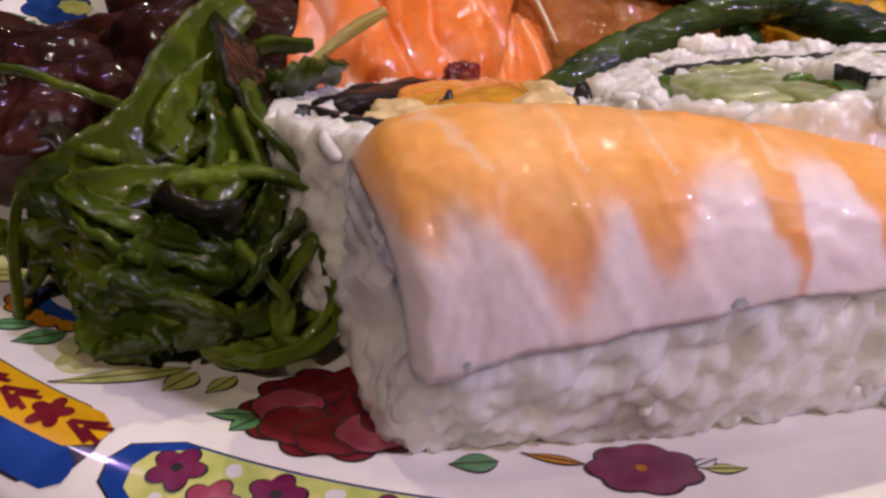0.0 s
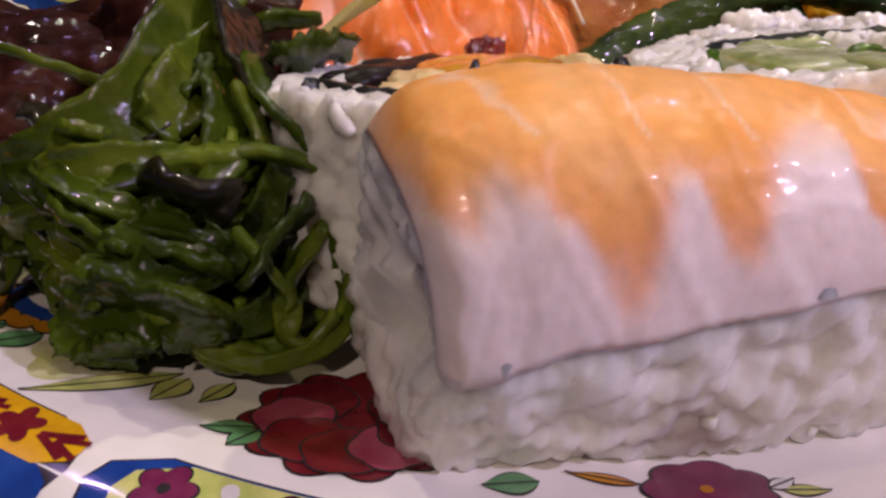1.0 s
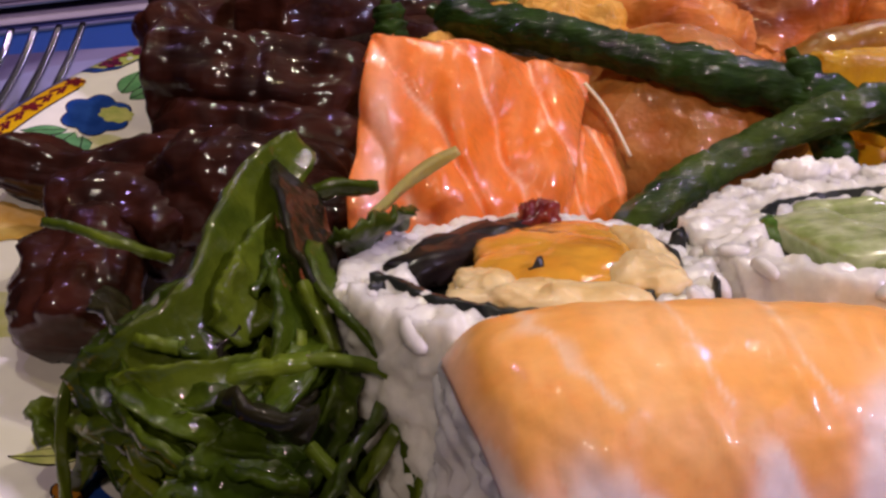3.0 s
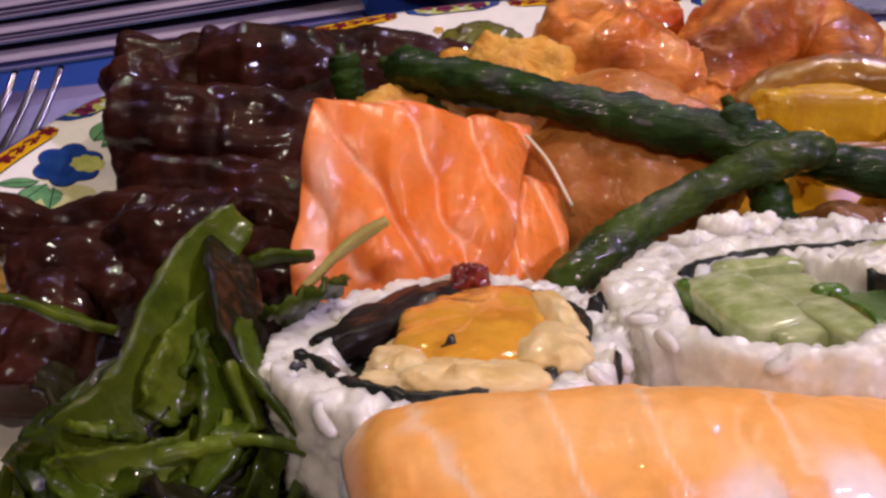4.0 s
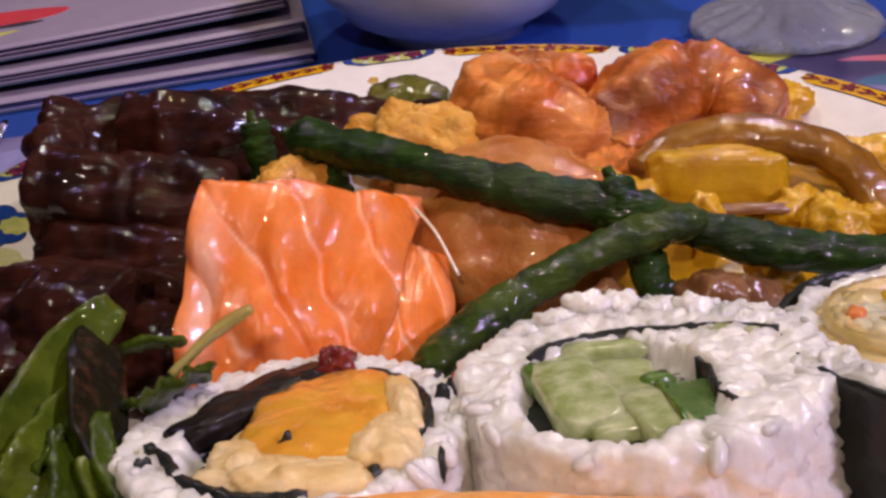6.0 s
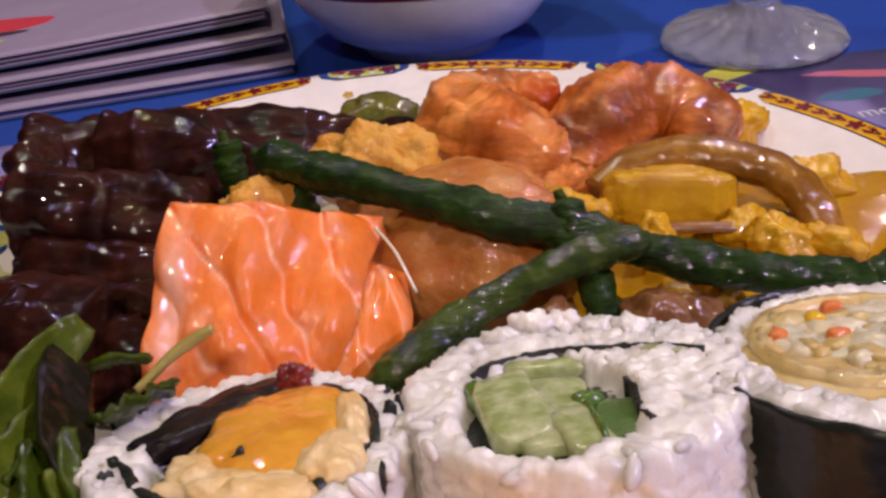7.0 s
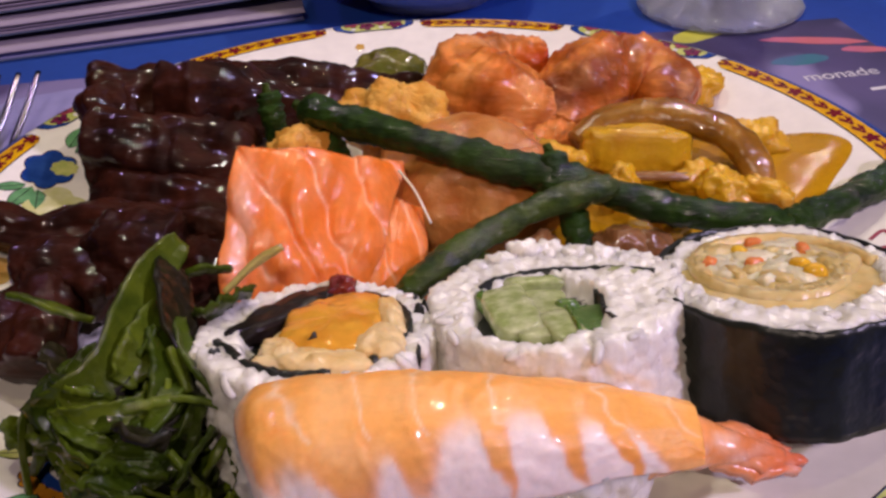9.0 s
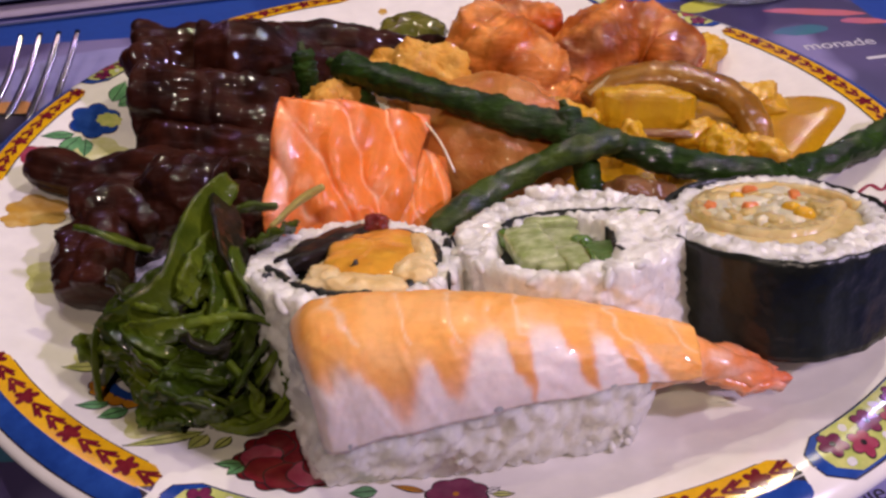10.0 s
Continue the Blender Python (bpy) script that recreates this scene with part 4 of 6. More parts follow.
def rice_block():
    nu, nv, nc = 170, 150, 26
    vs = []
    for i in range(nu):
        k = 0.012 + 0.90 * max(0, i - nc) / (nu - 1 - nc)
        grow, out = 1.0, 0.0
        if i < nc:
            t = math.pi / 2 * (i + 0.4) / nc
            grow, out = math.sin(t) ** 0.40, math.cos(t) ** 0.8
        elif i > nu - 14:
            grow = math.cos(math.pi / 2 * (i - nu + 14) / 15) ** 0.5
        cx, cy = nig_axis(k)
        for j in range(nv):
            a = 2 * math.pi * j / nv - math.pi / 2
            x, y, z = nig_section(k, a)
            c, sn = math.cos(a), math.sin(a)
            base = plate_z(x, y)
            deg = math.degrees(a)
            free = min(max((hem_angle(k) + 16 - deg) / 14, 0), 1) if deg < 90 else min(max((deg - 178) / 12, 0), 1)
            if sn < 0:
                half = abs(nig_section(k, 0 if c > 0 else math.pi)[1] - cy)
                y = cy - math.copysign(abs(c) ** 0.60, c) * half
                z = 0.0215 - (0.0215 - base) * min(1, -sn * 1.2)
            y = cy + (y - cy) * (0.84 + 0.15 * free) * grow
            z = 0.0205 + (z - 0.0205) * ((0.87 + 0.13 * free) if sn > 0 else 1.0) * grow
            x -= 0.0026 * out * (1 + 0.5 * min(max((0.020 - z) / 0.012, -0.7), 1))
            q = Vector((x, y, z))
            d = Vector((-1.4 * out, (y - cy) * 70, (z - 0.0205) * 60))
            d = d.normalized() if d.length > 1e-6 else Vector((-1, 0, 0))
            q += d * (0.0019 * (grain_relief(q, 0.0030) - 0.4) + 0.0014 * fbm(q * 110, 2) + 0.0005 * fbm(q * 420, 2) - 0.0004)
            q.z = max(q.z, plate_z(q.x, q.y) + 0.0001)
            vs.append(q[:])
    fs = []
    for i in range(nu - 1):
        for j in range(nv):
            a, b = i * nv + j, i * nv + (j + 1) % nv
            fs.append((a, a + nv, b + nv, b))
    fs += [tuple(range(nv)), tuple((nu - 1) * nv + j for j in range(nv))[::-1]]
    return np.array(vs), fs


part("rice_block", rice_block(), RICE, nigiri, "pressed white sushi rice")
rng = random.Random(4)
spots = []
while len(spots) < 50:
    k, a = rng.uniform(0.05, 0.90), rng.uniform(-1.3, -0.55)
    if rng.random() < 0.4:
        a = math.pi - a
    x, y, z = nig_section(k, a)
    cx, cy = nig_axis(k)
    base = plate_z(x, y)
    if math.sin(a) < 0:
        z = 0.0215 - (0.0215 - base - 0.001) * min(1, -math.sin(a) * 1.25)
    z = max(z, base + 0.001)
    spots.append(((x, cy + (y - cy) * 0.92, z), (0.1 * rng.uniform(-1, 1), y - cy, (z - 0.02) * 0.6)))
tagged(part("rice_grains", grains(spots, 21, 0.0064, 0.0029), RICE_GRAIN, nigiri), kind="stuff")


# orange bands that run down the flank: place along the body, width, reach
BANDS = ((0.03, 0.05, 0.06), (0.215, 0.060, 0.20), (0.370, 0.045, 0.16), (0.535, 0.022, 0.30), (0.685, 0.026, 0.30), (0.800, 0.022, 0.34), (0.93, 0.06, 0.24))


def shrimp_colour(k, v):
    """Colour at k along the body; v: 0 front, 0.5 the ridge, 1 back."""
    white, orange, deep = np.array((0.93, 0.79, 0.72)), np.array((0.93, 0.43, 0.105)), np.array((0.86, 0.25, 0.03))
    wob = 0.05 * noise.noise(Vector((k * 9, v * 5, 1.0))) + 0.025 * noise.noise(Vector((k * 34, v * 16, 2.0)))
    edge = 0.31 + 0.11 * min(max((k - 0.30) / 0.25, 0), 1) - 0.20 * min(max((k - 0.82) / 0.12, 0), 1)
    band = 0.0
    for c, w, reach in BANDS:
        e = (k - 0.16 * (0.40 - v) + wob * 0.35 - c) / w
        band = max(band, reach * math.exp(-e * e))
    cover = 1 / (1 + math.exp(-(v + wob - edge + band) * 42))
    cover *= 1 / (1 + math.exp(((v - 0.90) + wob) * 25))
    cover *= min(1.0, 0.25 + max(k + 0.4 * wob, 0) / 0.05)
    col = white + (orange - white) * cover
    seg = (k - 1.7 * (v - 0.56) ** 2 + 0.10 * noise.noise(Vector((k * 3.0, v * 1.5, 9.0))) + wob * 0.6) * 5.6
    f = seg % 1.0
    rim = cover * (1 - cover) * 4
    col = col + (deep - col) * min(0.55, 0.30 * rim * (band > 0.05) + 0.50 * cover * min(1, band * 3.2) * max(0, 0.42 - v) * 2.4)
    line = math.exp(-((f - 0.05) / 0.035) ** 2) * cover
    col = col + (deep - col) * 0.45 * line * max(0, 0.45 + 0.9 * noise.noise(Vector((k * 20, v * 9, 8.0))))
    pale = math.exp(-((f - 0.20) / 0.035) ** 2)
    col = col + (np.array((0.92, 0.70, 0.50)) - col) * 0.60 * pale * cover * (v > 0.36)
    patch = min(1, max(0, noise.noise(Vector((k * 7, v * 5, 14.0))) * 1.6))
    col = col + (np.array((0.93, 0.60, 0.28)) - col) * 0.55 * patch * cover
    streak = max(0, noise.noise(Vector((k * 10, v * 60, 3.0))))
    col = col + (deep - col) * 0.20 * streak * cover
    return np.clip(col, 0, 1)


def round_share(u, v):
    a0 = hem_angle(u)
    return (a0 + (188 - a0) * v) / 180


def shrimp_at(u, v):
    a0 = hem_angle(u)
    a = radians(a0 + (188 - a0) * v)
    k = -0.004 + 1.02 * u
    x, y, z = nig_section(max(k, 0), a)
    cy = nig_axis(max(k, 0))[1]
    hem = 0.0008 * noise.noise(Vector((u * 8, 0, 4))) * max(0, 1 - v * 5)
    r = round_share(u, v)
    f = ((u - 0.62 * (r - 0.58) ** 2 + 0.10 * noise.noise(Vector((u * 3.0, r * 1.5, 9.0)))) * 5.6) % 1.0
    step = 0.00016 * math.exp(-((f - 0.1) / 0.10) ** 2) + 0.0004 * fbm(Vector((u * 12, v * 7, 0)), 3)
    d = Vector((0, y - cy, z - 0.0215)).normalized() * (0.0007 + step)
    # the blunt end curls in over the rice
    lip = max(0, 1 - u / 0.06)
    shrink = 1 - 0.17 * lip ** 2.2
    y, z = cy + (y + d.y - cy) * shrink, 0.0230 + (z + d.z - 0.0230) * shrink
    return (x - 0.0009 * lip ** 0.7, y, z + hem)


NU, NV = 180, 90
geo = sheet(shrimp_at, NU, NV, 0.0020, -1)
cols = np.array([shrimp_colour(i / (NU - 1), round_share(i / (NU - 1), j / (NV - 1))) for i in range(NU) for j in range(NV)])
part("shrimp", geo, SHRIMP, nigiri, "orange and white striped cooked shrimp", np.vstack([cols, cols]))


def tail_tint(v):
    tc = []
    for q in v:
        k = min(max((q[0] - 0.088) / 0.03, 0), 1)
        n1 = noise.noise(Vector(q) * 320)
        c = np.array((0.92, 0.40, 0.12)) * (1 - k) + np.array((0.82, 0.15, 0.06)) * k
        c = c + (np.array((0.90, 0.60, 0.48)) - c) * max(0, min(0.6, 0.22 + n1)) * (1 if q[1] < 0.1 else 0.4)
        tc.append(c)
    return np.clip(np.array(tc), 0, 1)


root = Vector((0.0880, 0.1000, 0.0225))
geo = sweep([(0.0820, 0.0994, 0.0222), (0.0900, 0.1000, 0.0220), (0.0985, 0.1005, 0.0198), (0.1095, 0.1013, 0.0156)], lambda k: 0.0076 * (1 - 0.72 * k), 36, 20, 0.84, 0.10, 200, 2.0)
tail = part("shrimp_tail", geo, SHRIMP_TAIL, nigiri, "red-orange shrimp tail shell", tail_tint(geo[0]))
for tip, w, lift in (((0.1142, 0.1012, 0.0140), 0.0084, 0.0004), ((0.1092, 0.1050, 0.0162), 0.0066, 0.0014), ((0.1116, 0.1032, 0.0150), 0.0070, 0.0009), ((0.1126, 0.0994, 0.0140), 0.0078, -0.0008)):
    t = Vector(tip)
    m = root.lerp(t, 0.60)
    m.z += 0.0010 + lift
    geo = ribbon([root.lerp(t, 0.30)[:], m[:], t[:]], lambda k, w=w: w * (0.75 + 0.45 * k - 1.12 * max(0, k - 0.55) / 0.45), 0.0018, 28, 9, 0.0, 0.0008, lift * 900, 0.0, -0.20)
    part("tail_fluke", geo, SHRIMP_TAIL, tail, "", tail_tint(geo[0]))

# ---- salmon ----
def salmon_slice(name, front_l, front_r, top_l, top_r, back, height_bow, seed, lines, label, pale=0.0):
    """A folded slice: rises from its front hem over a ridge to the back, with diagonal folds and pale fat lines."""
    fl, fr, tl, tr = (np.array(p, float) for p in (front_l, front_r, top_l, top_r))
    bk = np.array(back, float)

    def fat(u, v):
        w = max(0.0, 1 - v / 0.76)
        q = 1.05 * u - w + 0.55 * max(0, w - 0.5) ** 2 * 2 + 0.22 * noise.noise(Vector((u * 2.3, v * 2.3, seed))) + 0.05 * noise.noise(Vector((u * 8, v * 8, seed)))
        return (q * lines) % 1.0

    def at(u, v):
        low, high = fl + (fr - fl) * u, tl + (tr - tl) * u
        if v < 0.72:
            k = v / 0.72
            p = low + (high - low) * np.array((k, k ** 2.2, 1.06 * k ** 0.95 - 0.06 * k ** 6))
        else:
            k = (v - 0.72) / 0.28
            p = high + np.array((0, bk[1] * k, bk[2] * k ** 2.2))
        p = p + np.array((0, 0, height_bow)) * math.sin(u * math.pi)
        f = fat(u, v)
        ridge = 0.0024 * math.sin(math.pi * f ** 0.75) ** 0.8 - 0.0012
        bump = 0.0046 * noise.noise(Vector((u * 3.2, v * 3.2, seed + 4))) + 0.0014 * noise.noise(Vector((u * 8, v * 8, seed))) + 0.0004 * fbm(Vector((u * 14, v * 14, seed)), 2)
        side = 0.003 * (abs(2 * u - 1) ** 8)
        p[0] += 0.0015 * noise.noise(Vector((v * 5, seed, u * 2))) * (2 * abs(u - 0.5))
        return p + np.array((0, -0.6, 0.7)) * (ridge + bump) * calm - np.array((0, -side * 0.6, side * 0.35))

    calm = min(1.0, float(abs(fr[0] - fl[0])) / 0.040) ** 1.5
    nu, nv = 110, 90
    geo = sheet(at, nu, nv, 0.0042, -1)
    cols = []
    for i in range(nu):
        for j in range(nv):
            u, v = i / (nu - 1), j / (nv - 1)
            f = fat(u, v)
            n1 = noise.noise(Vector((u * 9, v * 9, seed + 2)))
            base = np.array((0.86, 0.225, 0.040)) + np.array((0.05, 0.06, 0.04)) * n1
            w = math.exp(-(min(f, 1 - f) / 0.040) ** 2) * (0.62 + 0.8 * n1)
            w = max(w, 0.45 * max(0, noise.noise(Vector((u * 5, v * 11, seed + 6)))) * (f < 0.5))
            w = max(w, pale * math.exp(-((u - 0.10) / 0.06) ** 2 - ((v - 0.45) / 0.2) ** 2))
            cols.append(base + (np.array((0.92, 0.50, 0.31)) - base) * min(max(w, 0), 0.9))
    cols = np.clip(np.array(cols), 0, 1)
    return single(name, geo, SALMON, (float(fl[0] + fr[0]) / 2, float(fl[1]), 0.002), label, "fish", "raw salmon slices", np.vstack([cols, cols]))


salmon_slice("salmon_slice", (-0.0072, 0.1500, 0.0080), (0.0275, 0.1590, 0.0060), (-0.0035, 0.1755, 0.0430), (0.0350, 0.1905, 0.0285), (0, 0.014, -0.030), 0.0005, 3.0, 3.2,
             "folded slice of raw salmon, orange with pale fat lines", 1.0)
salmon_slice("salmon_slice", (0.0220, 0.1560, 0.0030), (0.0430, 0.1610, 0.0030), (0.0260, 0.1830, 0.0270), (0.0410, 0.1850, 0.0170), (0, 0.010, -0.016), 0.0, 8.0, 1.6,
             "second raw salmon slice tucked under the folded one")
single("salmon_scrap", ribbon([(0.0345, 0.1880, 0.0285), (0.0385, 0.1850, 0.0240), (0.0425, 0.1800, 0.0170)], 0.0006, 0.0005, 20, 4), PALE, (0.04, 0.184, 0.017), "thin whitish strip of salmon fat", "fish")

# ---- beef in dark glaze ----
BEEF_LABEL = "strip of braised beef in dark glossy brown sauce"


def beef(points, r, squash, seed, ends=0.55, lobes=0.0, grooves=5):
    """A limp slice of meat along a line: folds across it, grooves along it, tapering to torn ends."""
    n, ring = 110, 56
    path = smooth_path(points, n)
    t, sd, up = frames_along(path)
    vs = []
    for i, p in enumerate(path):
        k = i / (n - 1)
        end = min(1.0, k / 0.10, (1 - k) / 0.10)
        rad = (r(k) if callable(r) else r) * (ends + (1 - ends) * math.sqrt(max(1 - (1 - end) ** 2, 0))) * (0.15 if i in (0, n - 1) else 1.0)
        rad *= 1 + lobes * math.sin(k * 15 + seed)
        for j in range(ring):
            a = 2 * math.pi * j / ring
            d = sd[i] * math.cos(a) + up[i] * math.sin(a) * squash
            q = Vector(p + d * rad)
            low = noise.noise(q * 48 + Vector((seed, 0, 0)))
            mid = noise.noise(q * 115 + Vector((0, seed, 0)))
            crease = math.exp(-(noise.noise(q * 40 + Vector((0, 0, seed))) / 0.06) ** 2)
            g = math.sin(grooves * a + seed + 2.2 * low)
            along = k * 5
            fibre = noise.noise(Vector((along * 0.8 + seed, 3.2 * math.cos(a), 3.2 * math.sin(a))))
            thread = noise.noise(Vector((along * 1.6 + seed, 9 * math.cos(a), 9 * math.sin(a))))
            push = 0.44 * low + 0.17 * mid + 0.15 * fibre + 0.07 * thread + 0.05 * g - 0.08 * crease
            q = q + Vector(d) * rad * push + Vector(d) * 0.0004 * fbm(q * 300, 2)
            q.z = max(q.z, plate_z(q.x, q.y) + 0.0003)
            vs.append(q[:])
    fs = []
    for i in range(n - 1):
        for j in range(ring):
            a, b = i * ring + j, i * ring + (j + 1) % ring
            fs.append((a, b, b + ring, a + ring))
    fs += [tuple(range(ring))[::-1], tuple((n - 1) * ring + j for j in range(ring))]
    c = points[len(points) // 2]
    return single("beef_strip", (np.array(vs), fs), BEEF, (c[0], c[1], plate_z(c[0], c[1])), BEEF_LABEL, "meat", "braised beef strips")


beef([(-0.0660, 0.2440, 0.0200), (-0.0450, 0.2500, 0.0210), (-0.0150, 0.2560, 0.0185), (0.0150, 0.2640, 0.0140), (0.0420, 0.2700, 0.0100)], lambda k: 0.0140 - 0.0078 * k, 1.10, 1.0)
beef([(-0.0610, 0.2400, 0.0310), (-0.0575, 0.2360, 0.0250), (-0.0540, 0.2310, 0.0170), (-0.0470, 0.2290, 0.0120)], 0.0078, 0.85, 2.3)
beef([(-0.0450, 0.2400, 0.0260), (-0.0250, 0.2440, 0.0225), (-0.0060, 0.2480, 0.0170), (0.0120, 0.2530, 0.0120)], lambda k: 0.0135 - 0.0070 * k, 1.10, 3.7)
beef([(-0.0590, 0.2200, 0.0200), (-0.0450, 0.2190, 0.0200), (-0.0280, 0.2180, 0.0185), (-0.0100, 0.2160, 0.0150)], 0.0122, 0.95, 5.9)
beef([(-0.0560, 0.2100, 0.0110), (-0.0400, 0.2060, 0.0115), (-0.0240, 0.2020, 0.0120), (-0.0100, 0.1980, 0.0110)], 0.0092, 0.85, 6.4)
beef([(-0.0850, 0.1925, 0.0145), (-0.0660, 0.1870, 0.0125), (-0.0480, 0.1900, 0.0120), (-0.0280, 0.1860, 0.0125), (-0.0100, 0.1800, 0.0120)], lambda k: 0.0060 + 0.0020 * k, 0.95, 7.2, 0.35, 0.12)
beef([(-0.0430, 0.1700, 0.0150), (-0.0320, 0.1680, 0.0180), (-0.0210, 0.1660, 0.0160)], 0.0120, 0.92, 8.8)
beef([(-0.0610, 0.1640, 0.0140), (-0.0540, 0.1660, 0.0145), (-0.0430, 0.1640, 0.0140), (-0.0340, 0.1600, 0.0120)], 0.0088, 0.95, 10.1)
beef([(-0.0530, 0.1600, 0.0120), (-0.0500, 0.1510, 0.0125), (-0.0475, 0.1410, 0.0105), (-0.0475, 0.1350, 0.0085)], lambda k: 0.0098 - 0.0018 * k, 0.95, 11.6)
beef([(-0.0220, 0.1720, 0.0120), (-0.0130, 0.1640, 0.0120), (-0.0080, 0.1560, 0.0100)], 0.0090, 0.95, 12.9)

# ---- green beans ----
def bean(points, r, seed, label, material=None, tip=0.35):
    def rad(k):
        end = min(1.0, k / 0.05, (1 - k) / 0.05)
        return r * (tip + (1 - tip) * max(end, 0) ** 0.5) * (1 + 0.07 * math.sin(k * 34 + seed) + 0.05 * math.sin(k * 13 + seed))
    v, f = sweep(points, rad, 130, 30, 0.88, 0.15, 170, seed)
    v = np.array([(q + Vector((0.3, 0.3, 1)) * (0.0007 * noise.noise(Vector((q.x * 260, q.y * 700, q.z * 700))) + 0.0005 * noise.noise(q * 520)))[:] for q in (Vector(p) for p in v)])
    geo = v, f
    p = points[len(points) // 2]
    ob = single("green_bean", geo, material or BEAN, (p[0], p[1], p[2] - r), label, "vegetable", "green beans")
    p0, p1 = Vector(points[0]), Vector(points[1])
    way = (p0 - p1).normalized()
    part("stem_tip", sweep([(p0 - way * 0.002)[:], p0[:], (p0 + way * 0.0022 + Vector((0, 0, 0.0006)))[:]], lambda k: r * (0.50 - 0.22 * k), 12, 10, 1.0, 0.2, 400, seed), BEAN_LIGHT, ob, "pale cut stem end")
    return ob


BEAN_LABEL = "wrinkled dark green bean, fried and shiny"
bean([(0.0065, 0.2125, 0.0352), (0.0200, 0.2050, 0.0345), (0.0420, 0.1960, 0.0315), (0.0620, 0.1905, 0.0275), (0.0760, 0.1880, 0.0245), (0.0960, 0.1830, 0.0200), (0.1150, 0.1790, 0.0170), (0.1340, 0.1780, 0.0150)], 0.0047, 1.0, BEAN_LABEL + " laid across the plate")
bean([(0.0345, 0.1500, 0.0120), (0.0420, 0.1560, 0.0185), (0.0570, 0.1680, 0.0215), (0.0700, 0.1740, 0.0250), (0.0830, 0.1787, 0.0262), (0.0890, 0.1830, 0.0250)], 0.0037, 4.0, "slightly paler green bean leaning on the sushi roll", BEAN_LIGHT, 0.6)
bean([(0.1330, 0.1830, 0.0110), (0.1480, 0.1900, 0.0120), (0.1650, 0.2010, 0.0125), (0.1780, 0.2110, 0.0140)], 0.0044, 7.0, BEAN_LABEL + " reaching over the plate's rim")
bean([(-0.0060, 0.2275, 0.0330), (-0.0048, 0.2250, 0.0260), (-0.0030, 0.2220, 0.0150)], 0.0036, 9.0, "short green bean end standing upright", BEAN, 0.7)
bean([(0.0735, 0.1915, 0.0300), (0.0765, 0.1860, 0.0240), (0.0800, 0.1790, 0.0150), (0.0830, 0.1730, 0.0080)], 0.0038, 12.0, "dark green bean end under the crossing beans", BEAN, 0.6)
bean([(0.0130, 0.2090, 0.0300), (0.0160, 0.2050, 0.0240), (0.0190, 0.2010, 0.0180)], 0.0036, 15.0, "short dark green bean piece", BEAN, 0.7)
bean([(0.0420, 0.1720, 0.0090), (0.0500, 0.1700, 0.0100), (0.0600, 0.1690, 0.0090)], 0.0042, 18.0, "dark green bean piece beside the salmon", BEAN, 0.7)

# ---- seaweed salad ----
weed = thing("seaweed_salad", (-0.018, 0.115, 0.004), "heap of glossy green wakame seaweed strips", "seaweed")


def strand(points, width, material, lay=0.0, turn=0.0, ruffle=0.0012, seed=0.0, n=40, across=7, thick=0.0006, cup=0.0, label=""):
    def w(k):
        return width * (0.30 + 0.70 * math.sin(math.pi * min(max(k, 0.01), 0.99)) ** 0.35)
    part("seaweed_strand", ribbon(points, w, thick, n, across, turn, ruffle, seed, lay, cup), material, weed, label)


# the large pieces on the outside of the heap
strand([(-0.0106, 0.1478, 0.0358), (-0.0140, 0.1370, 0.0350), (-0.0155, 0.1230, 0.0330), (-0.0167, 0.1135, 0.0305), (-0.0235, 0.1080, 0.0275), (-0.0325, 0.1080, 0.0230)], 0.0095, WEED_PALE, 0.75, 0.5, 0.0008, 1.0, 70, 9, 0.0014, 0.10, "broad pale green seaweed blade")
strand([(-0.0107, 0.1294, 0.0320), (-0.0121, 0.1180, 0.0310), (-0.0144, 0.1111, 0.0285)], 0.0085, WEED_PALE, 0.9, 0.3, 0.0020, 2.0, 40, 9, 0.0012, 0.10)
strand([(-0.0483, 0.1400, 0.0285), (-0.0420, 0.1385, 0.0275), (-0.0350, 0.1365, 0.0260), (-0.0290, 0.1360, 0.0240)], 0.0040, WEED_PALE, 0.5, 0.2, 0.0005, 3.0, 30, 5, 0.0014)
strand([(0.0000, 0.1380, 0.0290), (0.0060, 0.1430, 0.0325), (0.0125, 0.1450, 0.0358)], 0.0019, WEED_TIP, 0.9, 0.4, 0.0002, 4.0, 30, 5, 0.0012)
strand([(-0.0115, 0.1440, 0.0290), (-0.0060, 0.1450, 0.0300), (0.0005, 0.1450, 0.0300)], 0.0036, WEED, 0.9, 0.3, 0.0006, 5.0, 30, 5, 0.0010)
strand([(-0.0120, 0.1420, 0.0345), (-0.0085, 0.1327, 0.0340), (-0.0060, 0.1240, 0.0310), (-0.0030, 0.1180, 0.0260)], 0.0100, WEED_DARK, 0.8, 0.3, 0.0007, 6.0, 40, 9, 0.0010, 0.05, "dark brown seaweed blade")
strand([(-0.0040, 0.1290, 0.0310), (0.0005, 0.1319, 0.0295), (0.0050, 0.1409, 0.0275)], 0.0078, WEED, 0.7, 0.3, 0.0022, 7.0, 30, 7, 0.0010, 0.05)
strand([(-0.0396, 0.1147, 0.0140), (-0.0291, 0.1044, 0.0190), (-0.0202, 0.1040, 0.0230), (-0.0113, 0.1060, 0.0255), (-0.0035, 0.1083, 0.0260)], 0.0068, WEED_PALE, 0.9, 0.1, 0.0008, 9.0, 50, 9, 0.0018, 0.12, "broad pale green seaweed blade")
strand([(-0.0340, 0.1082, 0.0130), (-0.0229, 0.1045, 0.0160), (-0.0131, 0.1040, 0.0190)], 0.0048, WEED, 0.9, 0.1, 0.0008, 19.0, 40, 7, 0.0014, 0.10)
